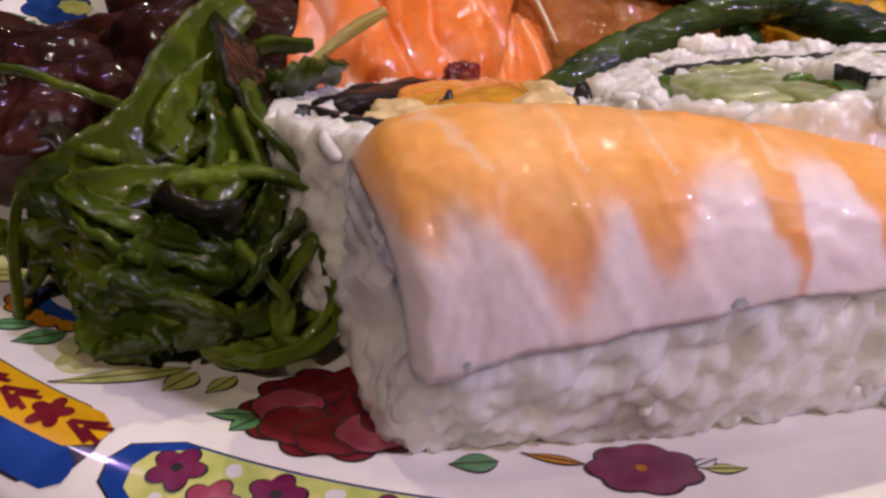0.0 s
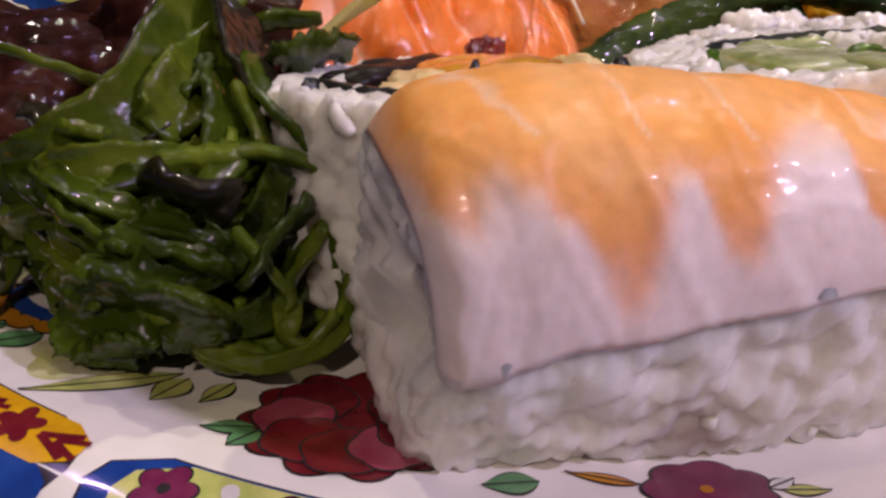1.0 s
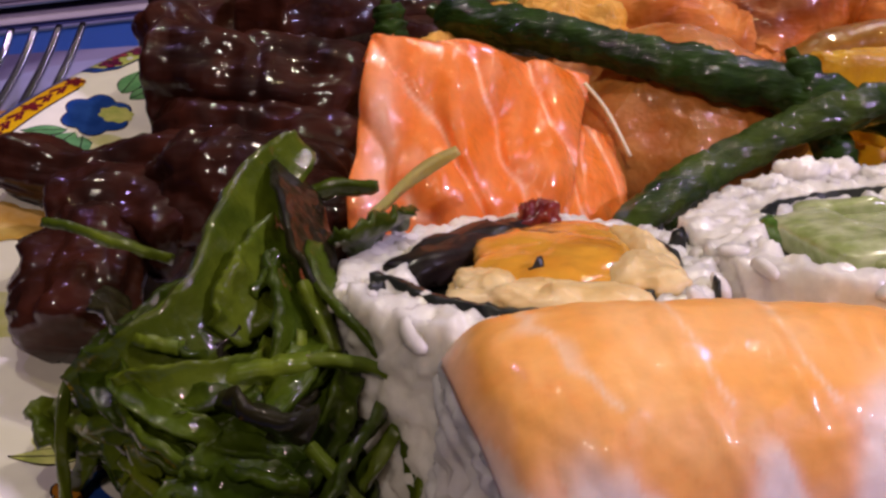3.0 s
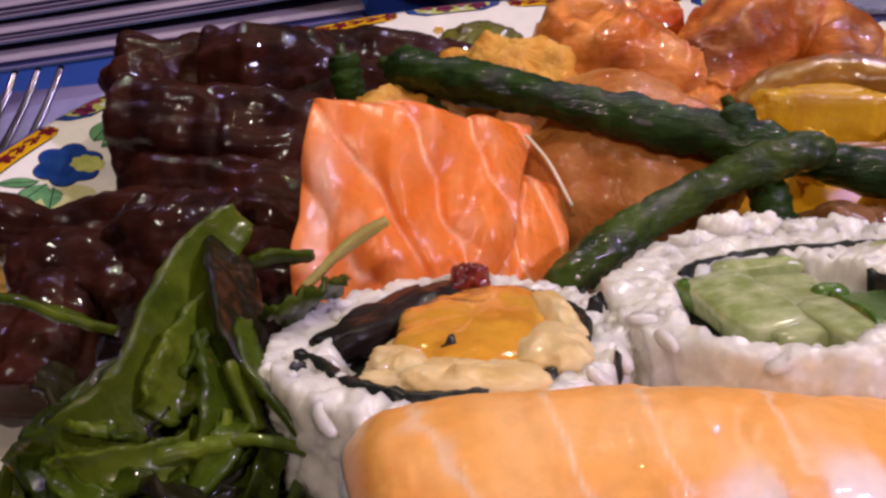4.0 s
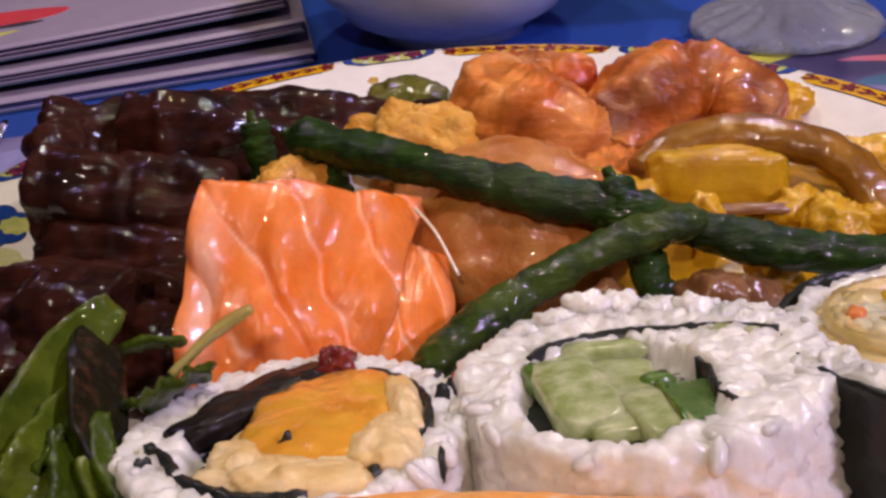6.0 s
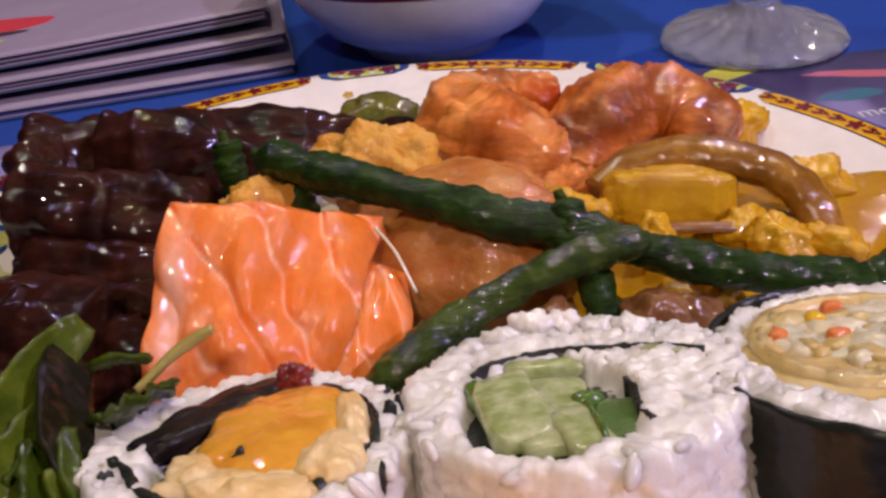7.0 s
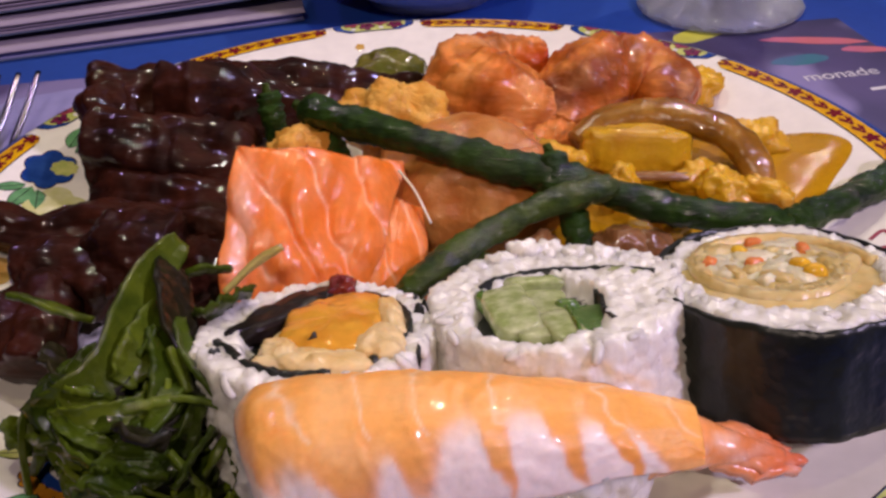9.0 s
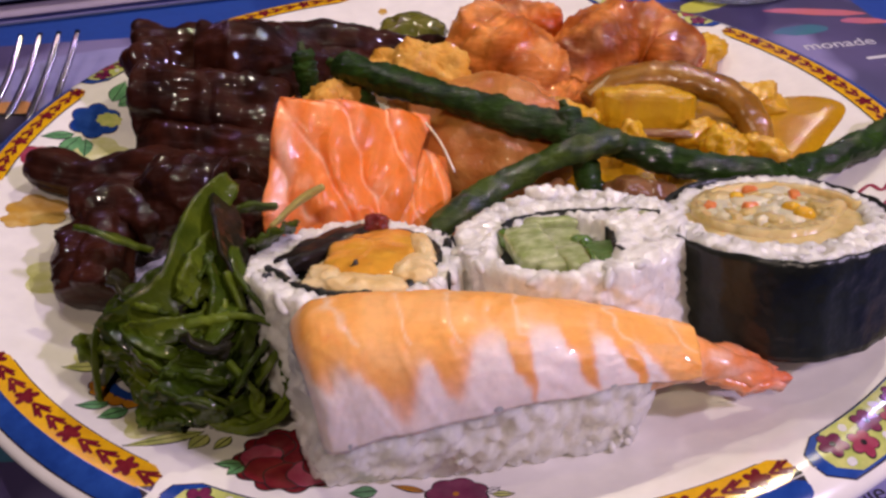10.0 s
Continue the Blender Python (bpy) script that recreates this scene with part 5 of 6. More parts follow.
strand([(-0.0062, 0.1080, 0.0270), (0.0004, 0.1077, 0.0270), (0.0052, 0.1075, 0.0250), (0.0084, 0.1055, 0.0205), (0.0090, 0.1015, 0.0145), (0.0070, 0.0960, 0.0105), (0.0014, 0.0915, 0.0105), (-0.0046, 0.0925, 0.0105), (-0.0084, 0.0932, 0.0125)], 0.0022, WEED_PALE, 0.8, 0.5, 0.0003, 10.0, 90, 7, 0.0013, 0.05)
strand([(0.0071, 0.1070, 0.0200), (0.0040, 0.1020, 0.0180), (0.0009, 0.0995, 0.0140), (0.0021, 0.0955, 0.0110), (0.0049, 0.0948, 0.0105), (0.0075, 0.0968, 0.0135)], 0.0024, WEED_PALE, 0.4, 0.4, 0.0005, 16.0, 50, 5, 0.0014)
strand([(-0.0322, 0.1137, 0.0225), (-0.0325, 0.1095, 0.0180), (-0.0333, 0.1070, 0.0130), (-0.0355, 0.1060, 0.0090)], 0.0026, WEED_PALE, 0.3, 0.5, 0.0006, 11.0, 34, 5, 0.0012)
strand([(-0.0325, 0.1145, 0.0225), (-0.0272, 0.1125, 0.0245), (-0.0250, 0.1137, 0.0225), (-0.0315, 0.1144, 0.0180)], 0.0034, WEED_PALE, 0.4, 0.2, 0.0008, 12.0, 34, 5, 0.0010)
strand([(-0.0415, 0.1170, 0.0140), (-0.0385, 0.1118, 0.0130), (-0.0349, 0.1085, 0.0120)], 0.0080, WEED_PALE, 0.6, 0.2, 0.0018, 20.0, 30, 7, 0.0008)
strand([(-0.0110, 0.1009, 0.0265), (-0.0061, 0.0970, 0.0275), (-0.0030, 0.0974, 0.0250)], 0.0085, WEED_DARK, 0.7, 0.3, 0.0012, 13.0, 34, 9, 0.0016, 0.14, "dark brown seaweed blade")
strand([(-0.0190, 0.0960, 0.0140), (-0.0128, 0.0925, 0.0180), (-0.0074, 0.0910, 0.0175), (-0.0060, 0.0912, 0.0130)], 0.0095, WEED, 0.9, 0.2, 0.0022, 14.0, 44, 9, 0.0012, 0.06)
strand([(-0.0189, 0.0925, 0.0095), (-0.0162, 0.0920, 0.0110), (-0.0114, 0.0915, 0.0130)], 0.0075, WEED, 0.9, 0.2, 0.0024, 21.0, 34, 9, 0.0010, 0.04)
strand([(-0.0171, 0.1010, 0.0180), (-0.0091, 0.0965, 0.0200), (-0.0029, 0.0960, 0.0185)], 0.0060, WEED, 0.9, 0.2, 0.0014, 22.0, 40, 7, 0.0012, 0.06)
strand([(-0.0013, 0.0933, 0.0190), (0.0013, 0.0980, 0.0215), (0.0047, 0.1040, 0.0230)], 0.0048, WEED, 0.7, 0.4, 0.0010, 23.0, 34, 7, 0.0012, 0.05)
strand([(-0.0124, 0.1165, 0.0300), (-0.0101, 0.1234, 0.0315), (-0.0067, 0.1138, 0.0285), (-0.0074, 0.1085, 0.0255)], 0.0062, WEED, 0.7, 0.3, 0.0014, 24.0, 40, 7, 0.0012, 0.06)
strand([(-0.0057, 0.1179, 0.0315), (-0.0038, 0.1150, 0.0290), (-0.0012, 0.1110, 0.0260)], 0.0030, WEED_PALE, 0.6, 0.3, 0.0006, 17.0, 30, 5, 0.0012)
strand([(-0.0350, 0.1290, 0.0230), (-0.0330, 0.1220, 0.0240), (-0.0290, 0.1160, 0.0240)], 0.0060, WEED_DARK, 0.7, 0.4, 0.0014, 18.0, 30, 7, 0.0010)


# frilled blade hanging over the front, and small loops beside it
strand([(-0.0060, 0.1010, 0.0225), (-0.0110, 0.0960, 0.0200), (-0.0165, 0.0930, 0.0150), (-0.0185, 0.0920, 0.0095)], 0.0115, WEED, 0.9, 0.3, 0.0030, 31.0, 60, 13, 0.0009, 0.06, "frilled green seaweed blade")
strand([(-0.0250, 0.1010, 0.0185), (-0.0190, 0.0965, 0.0170), (-0.0120, 0.0940, 0.0140), (-0.0050, 0.0925, 0.0105), (0.0010, 0.0930, 0.0085)], 0.0058, WEED_PALE, 0.8, 0.4, 0.0009, 32.0, 60, 9, 0.0012, 0.10)
strand([(-0.0030, 0.0990, 0.0225), (0.0005, 0.0965, 0.0200), (0.0030, 0.0960, 0.0150), (0.0015, 0.0950, 0.0105), (-0.0020, 0.0945, 0.0110), (-0.0025, 0.0955, 0.0160)], 0.0020, WEED_PALE, 0.5, 0.8, 0.0003, 33.0, 60, 5, 0.0012)
strand([(-0.0100, 0.0975, 0.0170), (-0.0065, 0.0945, 0.0175), (-0.0035, 0.0945, 0.0140), (-0.0060, 0.0945, 0.0110), (-0.0100, 0.0955, 0.0120)], 0.0018, WEED_PALE, 0.5, 0.8, 0.0003, 34.0, 50, 5, 0.0010)
strand([(-0.0300, 0.1140, 0.0250), (-0.0335, 0.1100, 0.0240), (-0.0345, 0.1060, 0.0190), (-0.0350, 0.1035, 0.0120), (-0.0345, 0.1010, 0.0065)], 0.0014, WEED_PALE, 0.5, 0.6, 0.0002, 35.0, 50, 5, 0.0010)
strand([(-0.0060, 0.1260, 0.0320), (-0.0030, 0.1180, 0.0300), (0.0030, 0.1110, 0.0270), (0.0065, 0.1060, 0.0200), (0.0080, 0.1010, 0.0120)], 0.0042, WEED, 0.7, 0.6, 0.0008, 36.0, 60, 7, 0.0012, 0.08)


def heap_z(x, y):
    d = math.hypot((x + 0.015) / 0.0290, (y - 0.1150) / 0.0280)
    return plate_z(x, y) + 0.0285 * max(0, 1 - d ** 2.4)


wr = random.Random(12)
for i in range(80):
    # wet straps: narrow ones loop round the heap, wider ones sweep across it
    narrow = i % 5 < 2
    cx, cy = -0.015 + wr.uniform(-0.008, 0.008), 0.1150 + wr.uniform(-0.008, 0.006)
    a, turn = wr.uniform(0, 6.283), wr.choice((-1, 1)) * (wr.uniform(2.0, 4.6) if narrow else wr.uniform(0.8, 2.0))
    r0, r1 = wr.uniform(0.004, 0.020), wr.uniform(0.004, 0.020)
    level, rise = wr.uniform(0.15, 0.74), wr.uniform(-0.3, 0.3)
    pts = []
    for k in range(8):
        e = k / 7
        r = r0 + (r1 - r0) * e
        x, y = cx + r * math.cos(a + turn * e), cy + r * 0.95 * math.sin(a + turn * e)
        x = min(max(x, -0.037 + max(0, 0.1160 - y) * 0.9), 0.0075)
        y = max(y, 0.0925)
        z = plate_z(x, y) + 0.0012 + (heap_z(x, y) - plate_z(x, y)) * min(1.02, max(0.05, level + rise * (e - 0.5) + 0.10 * math.sin(7 * e + i)))
        pts.append((x + wr.uniform(-0.0012, 0.0012), y + wr.uniform(-0.0008, 0.0008), z))
    m = (WEED, WEED, WEED_PALE, WEED, WEED_DARK, WEED, WEED_PALE)[i % 7]
    width, thick = (wr.uniform(0.0016, 0.0030), wr.uniform(0.0008, 0.0014)) if narrow else (wr.uniform(0.0034, 0.0060), wr.uniform(0.0008, 0.0013))
    strand(pts, width, m, wr.uniform(-1.2, 1.2), wr.uniform(-1.6, 1.6), wr.uniform(0.0001, 0.0003) if narrow else wr.uniform(0.0002, 0.0009), i * 3.1, 70, 5 if narrow else 9, thick, wr.uniform(0.04, 0.22))

for i in range(16):
    # limp straps draped over the heap
    a, turn = i * 0.61 + wr.uniform(-0.3, 0.3), wr.choice((-1, 1)) * wr.uniform(1.2, 2.4)
    r0, r1 = wr.uniform(0.005, 0.014), wr.uniform(0.013, 0.022)
    pts = []
    for k in range(6):
        e = k / 5
        r = r0 + (r1 - r0) * e
        x, y = -0.015 + r * math.cos(a + turn * e), 0.1145 + r * math.sin(a + turn * e)
        x, y = min(max(x, -0.036 + max(0, 0.1160 - y) * 0.9), 0.0060), max(y, 0.0935)
        pts.append((x, y, plate_z(x, y) + 0.002 + (heap_z(x, y) - plate_z(x, y)) * (0.80 + 0.08 * math.sin(5 * e + i))))
    strand(pts, wr.uniform(0.0028, 0.0050), (WEED, WEED_PALE, WEED)[i % 3], wr.uniform(-0.6, 0.6), wr.uniform(-0.8, 0.8), wr.uniform(0.0003, 0.0010), 40 + i * 2.3, 64, 9, 0.0014, wr.uniform(0.05, 0.16))

# ---- fish, prawns and curry at the back ----
single("cooked_fish", blob((0.0520, 0.2030, 0.0120), (0.0290, 0.0200, 0.0150), -14, (26, 4), 0.20, 45, 3.0, 0.85, 70, 40, 4, floor=lambda x, y: plate_z(x, y) + 0.0003), FISH, (0.052, 0.203, 0.002), "glazed orange-brown fish fillet under the green beans", "fish")
single("fried_fritter", blob((0.0330, 0.2260, 0.0200), (0.0170, 0.0120, 0.0135), -25, (10, 8), 0.30, 90, 5.0, 0.85, 70, 40, 5, floor=lambda x, y: plate_z(x, y) + 0.0003), BATTER, (0.033, 0.226, 0.002), "golden battered fritter with a crusty surface", "fritter")
single("fried_fritter", blob((0.0060, 0.2060, 0.0200), (0.0120, 0.0080, 0.0110), 10, (10, 8), 0.30, 110, 6.0, 0.85, 60, 36, 5, floor=lambda x, y: plate_z(x, y) + 0.0003), BATTER, (0.006, 0.206, 0.002), "small golden fritter behind the salmon", "fritter")
single("fried_fritter", blob((0.0620, 0.2240, 0.0130), (0.0160, 0.0075, 0.0085), -14, (10, 8), 0.34, 110, 7.0, 0.85, 60, 36, 5, floor=lambda x, y: plate_z(x, y) + 0.0003), FISH, (0.062, 0.224, 0.002), "reddish fried seafood piece", "fritter")


def prawn(points, r, seed, label, rings):
    """A curled fried prawn: a thick bent tube with segment bulges, crusty all over."""
    def rad(k):
        return r * (0.42 + 0.58 * math.sin(math.pi * min(max(k * 0.92 + 0.06, 0), 1)) ** 0.5) * (1 + 0.012 * math.sin(k * rings * 6.283))
    v, f = sweep(points, rad, 110, 44, 0.92, 0.22, 60, seed)
    v = np.array([(q + Vector((0, 0, 1)) * (0.0014 * fbm(q * 240, 4) - 0.0006 * math.exp(-(noise.noise(q * 75 + Vector((0, 0, seed))) / 0.09) ** 2)))[:] for q in (Vector(p) for p in v)])
    v[:, 2] = np.maximum(v[:, 2], [plate_z(x, y) + 0.0003 for x, y in v[:, :2]])
    cols = []
    for i, q in enumerate(v):
        k, q = (i // 44) / 109, Vector(q)
        n1, n2 = noise.noise(q * 70 + Vector((seed, 0, 0))), noise.noise(q * 160)
        c = np.array((0.62, 0.19, 0.030)) + np.array((0.28, 0.20, 0.06)) * n1
        turn = (i % 44) / 44 * 2 * math.pi
        fibre = noise.noise(Vector((k * 5 + seed, 3.5 * math.cos(turn + k), 3.5 * math.sin(turn + k)))) + 0.6 * noise.noise(Vector((k * 9 + seed, 9 * math.cos(turn), 9 * math.sin(turn))))
        c = c * (1 + 0.40 * fibre) + np.array((0.06, 0.05, 0.03)) * max(0, fibre)
        char = max(0, noise.noise(q * 55 + Vector((9, seed, 2))) - 0.12) * 2.2
        c = c + (np.array((0.16, 0.035, 0.010)) - c) * min(0.8, char)
        line = math.exp(-(((k * rings + 0.35 * n1) % 1.0 - 0.5) / 0.13) ** 2)
        c = c + (np.array((0.34, 0.045, 0.012)) - c) * min(0.6, max(0, line * (0.15 + 1.0 * n1 + 0.5 * n2)))
        pale = max(0, min(0.6, 1.3 * noise.noise(q * 95 + Vector((5, 1, seed))) - 0.15))
        cols.append(c + (np.array((0.84, 0.42, 0.17)) - c) * pale)
    p = points[len(points) // 2]
    return single("fried_prawn", (v, f), PRAWN, (p[0], p[1], 0.002), label, "prawn", "fried prawns", np.clip(np.array(cols), 0, 1))


prawn([(0.0820, 0.2470, 0.0130), (0.0640, 0.2500, 0.0165), (0.0510, 0.2600, 0.0180), (0.0570, 0.2730, 0.0180), (0.0790, 0.2740, 0.0185)], 0.0142, 2.0, "curled orange fried prawn with a crusty shell", 5)
prawn([(0.0790, 0.2420, 0.0110), (0.0860, 0.2520, 0.0185), (0.0990, 0.2600, 0.0195), (0.1120, 0.2570, 0.0165), (0.1150, 0.2470, 0.0120)], 0.0140, 5.0, "plump orange fried prawn resting against another", 5)
prawn([(0.0650, 0.2430, 0.0100), (0.0780, 0.2360, 0.0100), (0.0880, 0.2330, 0.0090)], 0.0070, 8.0, "small red-orange prawn tail end", 4)

outline = [(0.084, 0.190), (0.104, 0.188), (0.128, 0.192), (0.146, 0.200), (0.158, 0.214), (0.166, 0.226), (0.160, 0.236), (0.146, 0.240), (0.134, 0.246), (0.116, 0.244), (0.094, 0.238), (0.078, 0.222), (0.072, 0.204)]


def pool(points, thick, n=90, rings=10):
    """A puddle with a rounded rim, thickest towards its middle."""
    loop = smooth_path([(x, y, 0) for x, y in points + points[:1]], n)[:-1, :2]
    c = loop.mean(0)
    k = len(loop)
    vs = [(c[0], c[1], plate_z(*c) + thick)]
    for r in range(1, rings + 1):
        e = r / rings
        for p in loop:
            q = c + (p - c) * e
            vs.append((q[0], q[1], plate_z(*q) + 0.0001 + thick * math.sqrt(max(1 - e ** 4, 0)) * (1 + 0.14 * fbm(Vector((q[0] * 120, q[1] * 120, 2)), 3))))
    fs = [(0, 1 + i, 1 + (i + 1) % k) for i in range(k)]
    for r in range(rings - 1):
        for i in range(k):
            a, b = 1 + r * k + i, 1 + r * k + (i + 1) % k
            fs.append((a, a + k, b + k, b))
    return np.array(vs), fs


single("curry_sauce", pool(outline, 0.0042), CURRY, (0.12, 0.215, 0.002), "pool of yellow-brown curry sauce on the plate", "sauce")
single("sauce_smear", pool([(0.060, 0.185), (0.085, 0.178), (0.110, 0.182), (0.112, 0.196), (0.080, 0.204), (0.058, 0.198)], 0.0030, 60, 6), CURRY, (0.085, 0.19, 0.002), "brown sauce gathered under the green beans", "sauce")


def mushroom():
    """A thick arched slice of mushroom lying on its side."""
    pts = [(0.0840, 0.2240, 0.0150), (0.0950, 0.2300, 0.0190), (0.1100, 0.2310, 0.0195), (0.1250, 0.2260, 0.0170), (0.1340, 0.2180, 0.0120), (0.1360, 0.2110, 0.0070)]
    return sweep(pts, lambda k: 0.0064 * (0.55 + 0.45 * math.sin(math.pi * (0.1 + 0.8 * k))), 90, 26, 0.70, 0.18, 110, 4.0)


single("mushroom_slice", mushroom(), MUSHROOM, (0.112, 0.228, 0.006), "brown mushroom slice arched in curry sauce", "mushroom")
single("curry_chunk", blob((0.1010, 0.2200, 0.0140), (0.0160, 0.0052, 0.0068), 2, (-14, 6), 0.13, 130, 3.0, 0.42, 80, 46, 4), CURRY_BIT, (0.101, 0.22, 0.004), "thick yellow slice standing in the curry", "vegetable", "curried pieces")
for i, (x, y, z, a, b, c, s) in enumerate(((0.0785, 0.2130, 0.0130, 0.0075, 0.0060, 0.0065, 4.0), (0.0700, 0.2190, 0.0130, 0.0060, 0.0050, 0.0060, 5.0), (0.0950, 0.2035, 0.0125, 0.0065, 0.0045, 0.0055, 6.0),
                                           (0.1230, 0.2060, 0.0080, 0.0080, 0.0060, 0.0055, 7.0), (0.1400, 0.2330, 0.0080, 0.0085, 0.0075, 0.0065, 8.0), (0.1180, 0.2130, 0.0080, 0.0070, 0.0050, 0.0050, 9.0),
                                           (0.1300, 0.2690, 0.0090, 0.0085, 0.0065, 0.0060, 10.0), (0.1060, 0.1880, 0.0090, 0.0060, 0.0045, 0.0045, 11.0), (0.1360, 0.2060, 0.0070, 0.0080, 0.0040, 0.0040, 13.0))):
    single("curry_chunk", blob((x, y, z), (a, b, c), 40 * i, (0, 0), 0.40, 170, s, 0.9, 48, 30, 5, floor=lambda p, q: plate_z(p, q) + 0.0003), CURRY_BIT, (x, y, 0.003), ("yellow cauliflower floret coated in curry", "soft yellow lump in the curry")[i % 2], "vegetable", "curried pieces")
for i, (x, y, z, a, b, c) in enumerate(((0.0900, 0.1740, 0.0110, 0.0075, 0.0050, 0.0055), (0.0990, 0.1760, 0.0095, 0.0060, 0.0050, 0.0050), (0.0700, 0.1750, 0.0090, 0.0070, 0.0050, 0.0060))):
    single("onion_piece", blob((x, y, z), (a, b, c), 30 * i, (20, 10), 0.30, 150, 3.0 + i, 0.8, 44, 26, 4, floor=lambda p, q: plate_z(p, q) + 0.0003), ONION, (x, y, 0.003), "translucent stewed onion piece in brown sauce", "vegetable")
single("onion_strip", sweep([(0.095, 0.2105, 0.0110), (0.106, 0.2090, 0.0115), (0.117, 0.2100, 0.0100)], 0.0018, 24, 10, 0.7, 0.1), ONION, (0.106, 0.209, 0.004), "thin purple onion strip in the curry", "vegetable")
single("pepper_piece", blob((0.0240, 0.2860, 0.0110), (0.0140, 0.0085, 0.0065), -6, (14, 6), 0.22, 100, 3.0, 0.75, 50, 30, 4, floor=lambda x, y: plate_z(x, y) + 0.0003), PEPPER, (0.024, 0.286, 0.003), "olive green stewed pepper piece", "vegetable")
for x, y, r in ((-0.006, 0.300, 0.006), (0.006, 0.292, 0.008), (-0.018, 0.306, 0.003), (0.010, 0.318, 0.002)):
    single("sauce_smear", (lambda o: (np.array(on_plate([(x, y)] + o, 0.0002)), [(0, 1 + k, 1 + (k + 1) % len(o)) for k in range(len(o))]))(petals((x, y), r, 5, 0.3, 0.4, 40)), SAUCE_STAIN, (x, y, plate_z(x, y)), "thin brown sauce smear on the plate", "sauce", closed=False)

# ---- printed place mat under the plate ----
MAT_A = radians(13.0)
MAT_C = (0.215, 0.377)


def on_mat(a, b, z=0.0):
    """Place a along the far edge leftwards and b towards the near side from the far right corner."""
    ux, uy = -math.cos(MAT_A), -math.sin(MAT_A) * 0.45
    vx, vy = math.sin(MAT_A) * 0.8, -math.cos(MAT_A)
    return (MAT_C[0] + ux * a + vx * b, MAT_C[1] + uy * a + vy * b, TABLE_Z + z)


def mat_patch(pts, z0, z1):
    p = [on_mat(a, b)[:2] for a, b in pts]
    area = sum(p[i][0] * p[(i + 1) % len(p)][1] - p[(i + 1) % len(p)][0] * p[i][1] for i in range(len(p)))
    return prism(p if area > 0 else p[::-1], TABLE_Z + z0, TABLE_Z + z1, 0.00002)


placemat = thing("paper_placemat", on_mat(0.21, 0.15), "printed paper place mat with dark picture and small text", "place mat")
part("sheet", mat_patch([(0, 0), (0.42, 0), (0.42, 0.30), (0, 0.30)], 0.0, 0.0003), PAPER_DARK, placemat, smooth=False)


def blotch(a, b, ra_, rb_, turn, m, z, seed):
    pts = []
    for i in range(40):
        t = 2 * math.pi * i / 40
        r = 1 + 0.22 * noise.noise(Vector((math.cos(t) * 1.6, math.sin(t) * 1.6, seed)))
        x, y = ra_ * r * math.cos(t), rb_ * r * math.sin(t)
        pts.append((a + x * math.cos(turn) - y * math.sin(turn), b + x * math.sin(turn) + y * math.cos(turn)))
    part("printed_shape", mat_patch(pts, z, z + 0.00004), m, placemat, smooth=False)


blotch(0.066, 0.006, 0.015, 0.006, 0.4, INK_YELLOW, 0.00034, 1)
blotch(0.022, 0.022, 0.021, 0.0035, -0.25, INK_PINK, 0.00034, 2)
blotch(0.006, 0.035, 0.010, 0.003, -0.2, INK_PINK, 0.00034, 3)
blotch(0.036, 0.040, 0.012, 0.005, 0.1, INK_TEAL, 0.00034, 4)
blotch(0.003, 0.078, 0.006, 0.003, 0.1, INK_RED, 0.00034, 5)
blotch(0.345, 0.055, 0.050, 0.040, 0.1, PAPER_LILAC, 0.00034, 6)
blotch(0.380, 0.070, 0.020, 0.012, 0.3, INK_ORANGE, 0.00042, 7)
blotch(0.115, 0.268, 0.062, 0.032, 0.1, PAPER_LILAC, 0.00034, 8)
blotch(0.305, 0.235, 0.030, 0.010, 0.3, INK_TEAL, 0.00034, 9)


def lettering(text, a, b, size, m, turn, name="printed_word"):
    """Flat printed words on the mat."""
    cu = bpy.data.curves.new(name, "FONT")
    cu.body, cu.size, cu.extrude, cu.align_x = text, size, 0.00004, "LEFT"
    tmp = new(name, cu)
    dg = bpy.context.evaluated_depsgraph_get()
    me = bpy.data.meshes.new_from_object(tmp.evaluated_get(dg))
    bpy.data.objects.remove(tmp)
    ob = new(name, me)
    me.materials.clear()
    me.materials.append(m)
    p = Vector(on_mat(a, b, 0.0005))
    ob.parent = placemat
    ob.matrix_parent_inverse = Matrix.Identity(4)
    ob.matrix_basis = Matrix.Translation(p - placemat.location) @ Matrix.Rotation(turn, 4, "Z")
    return ob


lettering("monade", 0.044, 0.060, 0.0095, INK_WHITE, radians(9))
lettering("allergie", 0.1500, 0.2835, 0.0064, INK_BLACK, radians(16.4))
for i, (a, b, w) in enumerate(((0.024, 0.070, 0.010), (0.020, 0.078, 0.016), (0.330, 0.222, 0.014), (0.318, 0.232, 0.020), (0.330, 0.240, 0.016))):
    part("printed_bar", mat_patch([(a, b), (a - w, b - 0.001), (a - w, b + 0.001), (a, b + 0.0022)], 0.00046, 0.0005), INK_WHITE, placemat, smooth=False)

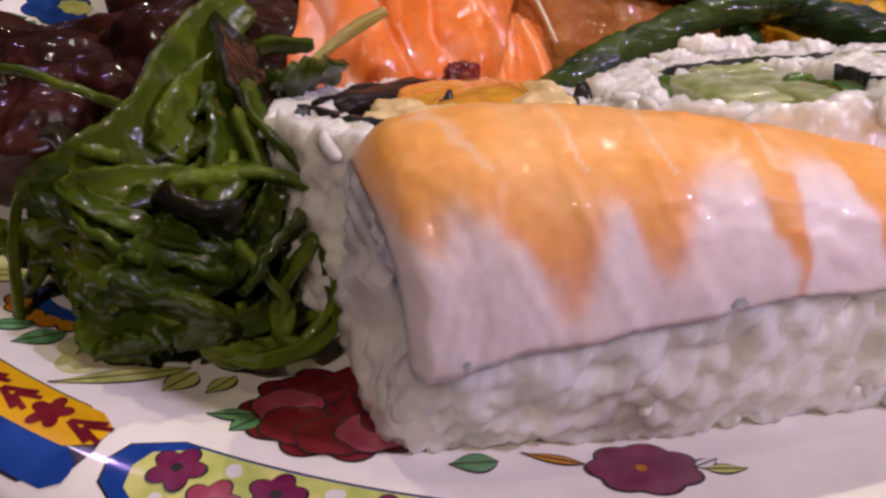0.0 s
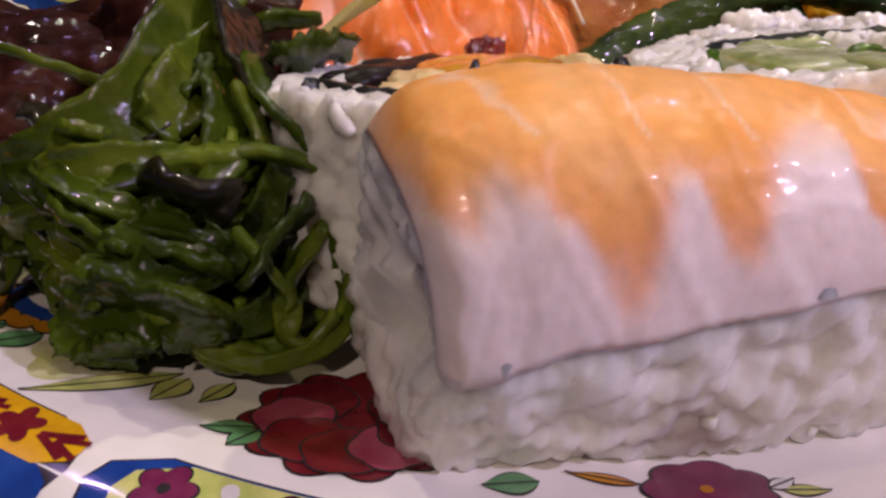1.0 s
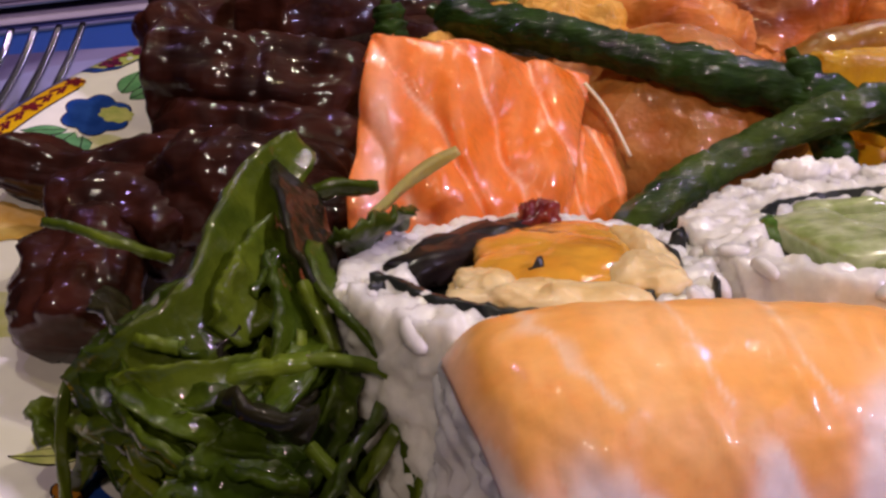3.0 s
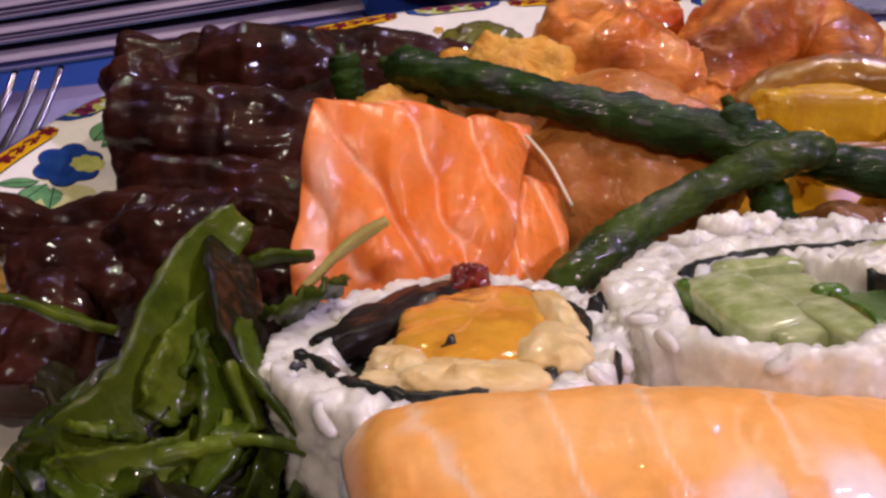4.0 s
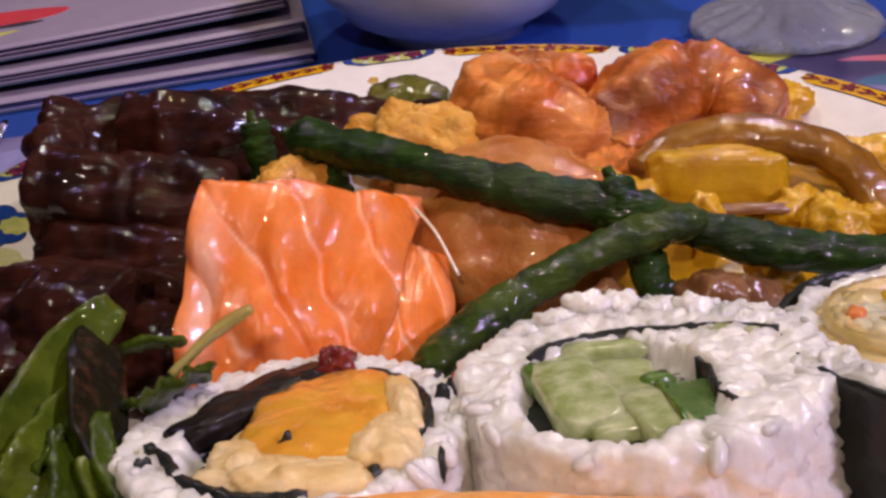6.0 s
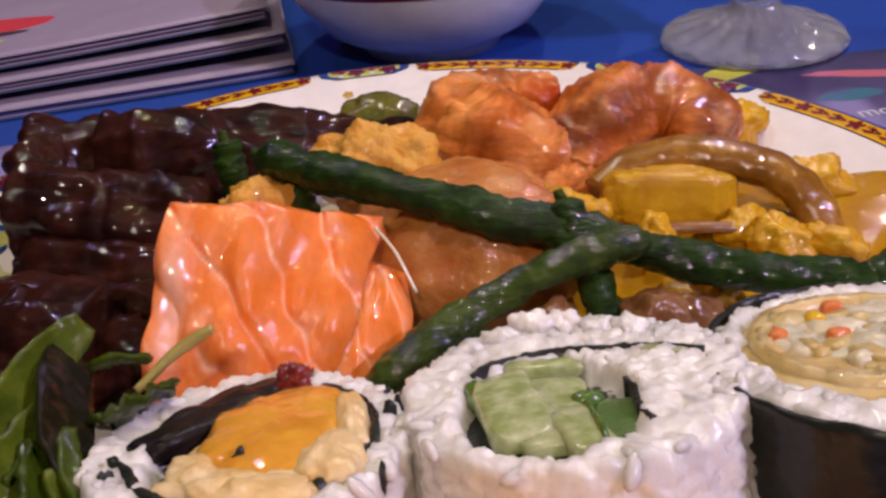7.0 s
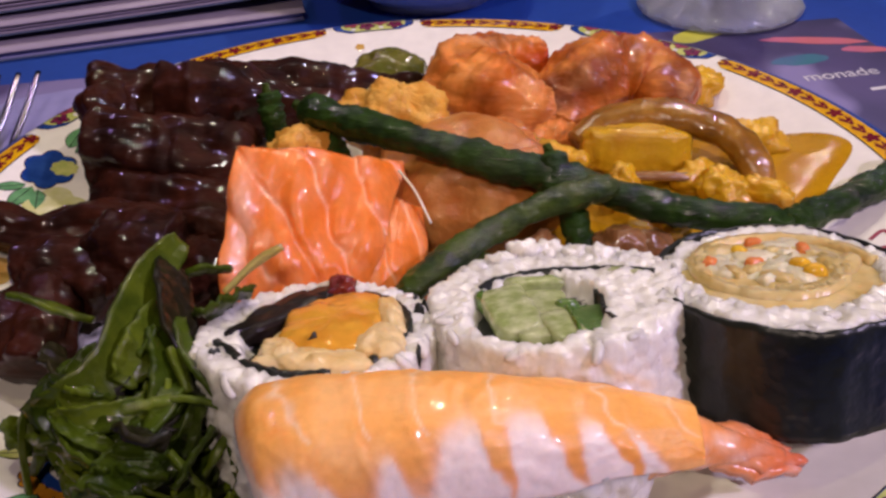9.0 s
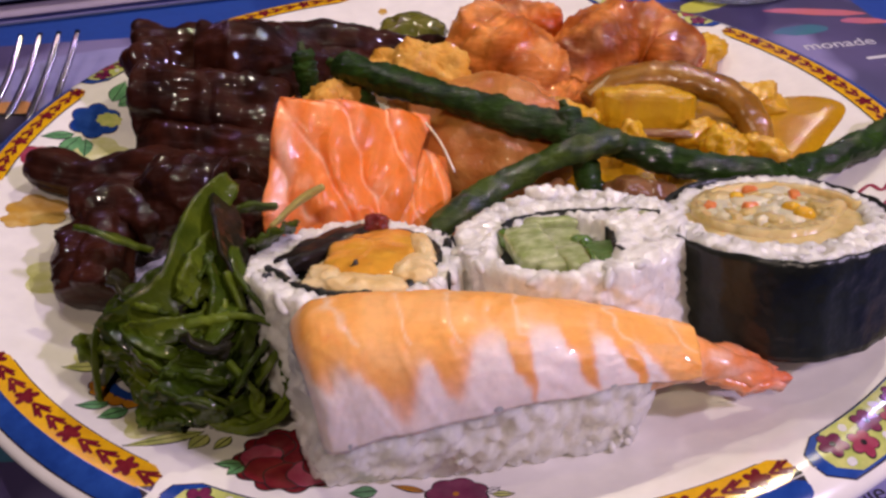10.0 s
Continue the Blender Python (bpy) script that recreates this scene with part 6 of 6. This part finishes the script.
# ---- fork ----
fork = thing("dinner_fork", (-0.135, 0.22, TABLE_Z), "shiny steel dinner fork lying beside the plate", "fork")
for i in range(4):
    x = -0.1130 - i * 0.0074
    part("tine", sweep([(x, 0.306 - 0.001 * i, 0.0080), (x + 0.0010, 0.290, 0.0030), (x + 0.0020, 0.272, -0.0015), (x + 0.0030 - 0.0012 * (i - 1.5), 0.255, -0.0045)], lambda k: 0.0011 + 0.0007 * k, 26, 10, 0.7), STEEL, fork)
part("head", ribbon([(-0.1205, 0.258, -0.0042), (-0.1195, 0.240, -0.0062), (-0.1170, 0.222, -0.0060)], lambda k: 0.0255 * (1 - k) ** 0.7 + 0.006, 0.0018, 24, 9, 0, 0, 0, 0, 0.08), STEEL, fork)
part("handle", sweep([(-0.1175, 0.226, -0.0058), (-0.1165, 0.190, -0.0030), (-0.1150, 0.150, -0.0050), (-0.1130, 0.100, -0.0098)], lambda k: 0.0030 + 0.0030 * k, 40, 14, 0.45), STEEL, fork)

# ---- stack of menus ----
def booklet(name, corner, turn, size, z0, thick, curl, cover, label, seed):
    """A closed booklet whose near right corner is at 'corner': sheets between covers, edges slightly fanned and curled."""
    ob = thing(name, (corner[0], corner[1], z0), label, "menu", "stacked menus")
    c, s = math.cos(turn), math.sin(turn)

    def sheet_geo(grow, z, th):
        def at(u, v):
            a, b = -size[0] * u + grow, size[1] * v - grow
            rise = curl * ((1 - v) ** 2 * 0.6 + (1 - u) ** 3)
            return (corner[0] + a * c - b * s, corner[1] + a * s + b * c, z + rise + 0.0006 * noise.noise(Vector((u * 3, v * 3, seed))))
        return sheet(at, 24, 24, th, 1)
    part("cover", sheet_geo(0.0, z0, 0.0006), cover, ob)
    k = 4
    for i in range(k):
        # the lowest booklet gets darker, bluer pages than the two above
        part("page", sheet_geo(-0.0006 - 0.0010 * (i % 2), z0 + 0.0007 + (thick - 0.0014) * i / k, (thick - 0.0014) / k - 0.0002), PAPER_LILAC if seed == 1 else PAPER_WHITE, ob)
    part("cover", sheet_geo(0.0008, z0 + thick - 0.0006, 0.0006), PAPER_WHITE, ob, "pale printed cover")
    return ob


mt = radians(14)
booklet("menu_booklet", (-0.0260, 0.398), mt, (0.30, 0.21), TABLE_Z + 0.0002, 0.0045, 0.0008, COVER_DARK, "closed pale menu booklet at the bottom of the stack", 1)
booklet("menu_booklet", (-0.0300, 0.408), mt, (0.30, 0.21), TABLE_Z + 0.0055, 0.0050, 0.0040, COVER_DARK, "closed pale menu booklet with dark back cover", 2)
top_menu = booklet("menu_booklet", (-0.0380, 0.416), mt, (0.30, 0.21), TABLE_Z + 0.0112, 0.0055, 0.0060, COVER_DARK, "top menu booklet with colourful pictures on its cover", 3)
for i, (a, b, w, d, m) in enumerate(((-0.130, 0.055, 0.030, 0.012, INK_RED), (-0.175, 0.060, 0.018, 0.012, INK_ORANGE), (-0.120, 0.022, 0.022, 0.008, INK_YELLOW), (-0.118, 0.040, 0.010, 0.003, INK_BLACK), (-0.140, 0.040, 0.006, 0.003, INK_BLACK))):
    c, s = math.cos(mt), math.sin(mt)
    pts = []
    for t in np.linspace(0, 2 * math.pi, 24, endpoint=False):
        x, y = a + w * math.cos(t) * (1 + 0.2 * noise.noise(Vector((t, i, 0)))), b + d * math.sin(t)
        pts.append((-0.0380 + x * c - y * s, 0.416 + x * s + y * c))
    part("printed_shape", prism(pts, TABLE_Z + 0.0195, TABLE_Z + 0.0200, 0.0001), m, top_menu, smooth=False)

# ---- bowl and glass ----
bc = (0.0327, 0.4316)
bowl = thing("rice_bowl", (bc[0], bc[1], TABLE_Z), "small white porcelain bowl with a dark painted band", "bowl")
prof = [(0.0, 0.004), (0.020, 0.005), (0.036, 0.014), (0.048, 0.030), (0.0545, 0.048), (0.0560, 0.0535), (0.0572, 0.0538), (0.0578, 0.0525), (0.0565, 0.046), (0.0500, 0.028), (0.0395, 0.012), (0.0290, 0.0045), (0.0270, 0.0040), (0.0265, 0.0), (0.0240, 0.0), (0.0235, 0.002), (0.0, 0.002)]
part("body", lathe([(r * 1.2, z + TABLE_Z) for r, z in prof], bc), BOWL_WHITE, bowl)
part("painted_band", lathe([(0.0640, 0.0365 + TABLE_Z), (0.0683, 0.0465 + TABLE_Z)][::-1], bc), P_RED, bowl, "dark red painted band")

gc = (0.168, 0.398)
goblet = thing("stemmed_glass", (gc[0], gc[1], TABLE_Z), "clear stemmed drinking glass standing on the table", "glass")
prof = [(0.0, 0.0), (0.034, 0.0), (0.0375, 0.0012), (0.0378, 0.0026), (0.034, 0.0046), (0.022, 0.0080), (0.012, 0.0125), (0.0075, 0.020), (0.0085, 0.027), (0.0065, 0.034), (0.0075, 0.044), (0.016, 0.052), (0.030, 0.070), (0.036, 0.095), (0.036, 0.130), (0.0345, 0.1305), (0.034, 0.096), (0.028, 0.072), (0.014, 0.056), (0.0, 0.052)]
v, f = lathe([(r, z + TABLE_Z + 0.0004) for r, z in prof[::-1]], gc, 144)
for q in v:
    a, r, h = math.atan2(q[1] - gc[1], q[0] - gc[0]), math.hypot(q[0] - gc[0], q[1] - gc[1]), q[2] - TABLE_Z
    if 0.002 < h < 0.05:
        flute = abs(math.sin(a * 8))
        q[2] += 0.0022 * flute * min(1, r / 0.02)
        q[:2] = np.array(gc) + (q[:2] - np.array(gc)) * (1 - 0.06 * flute)
part("body", (v, f), GLASS, goblet)
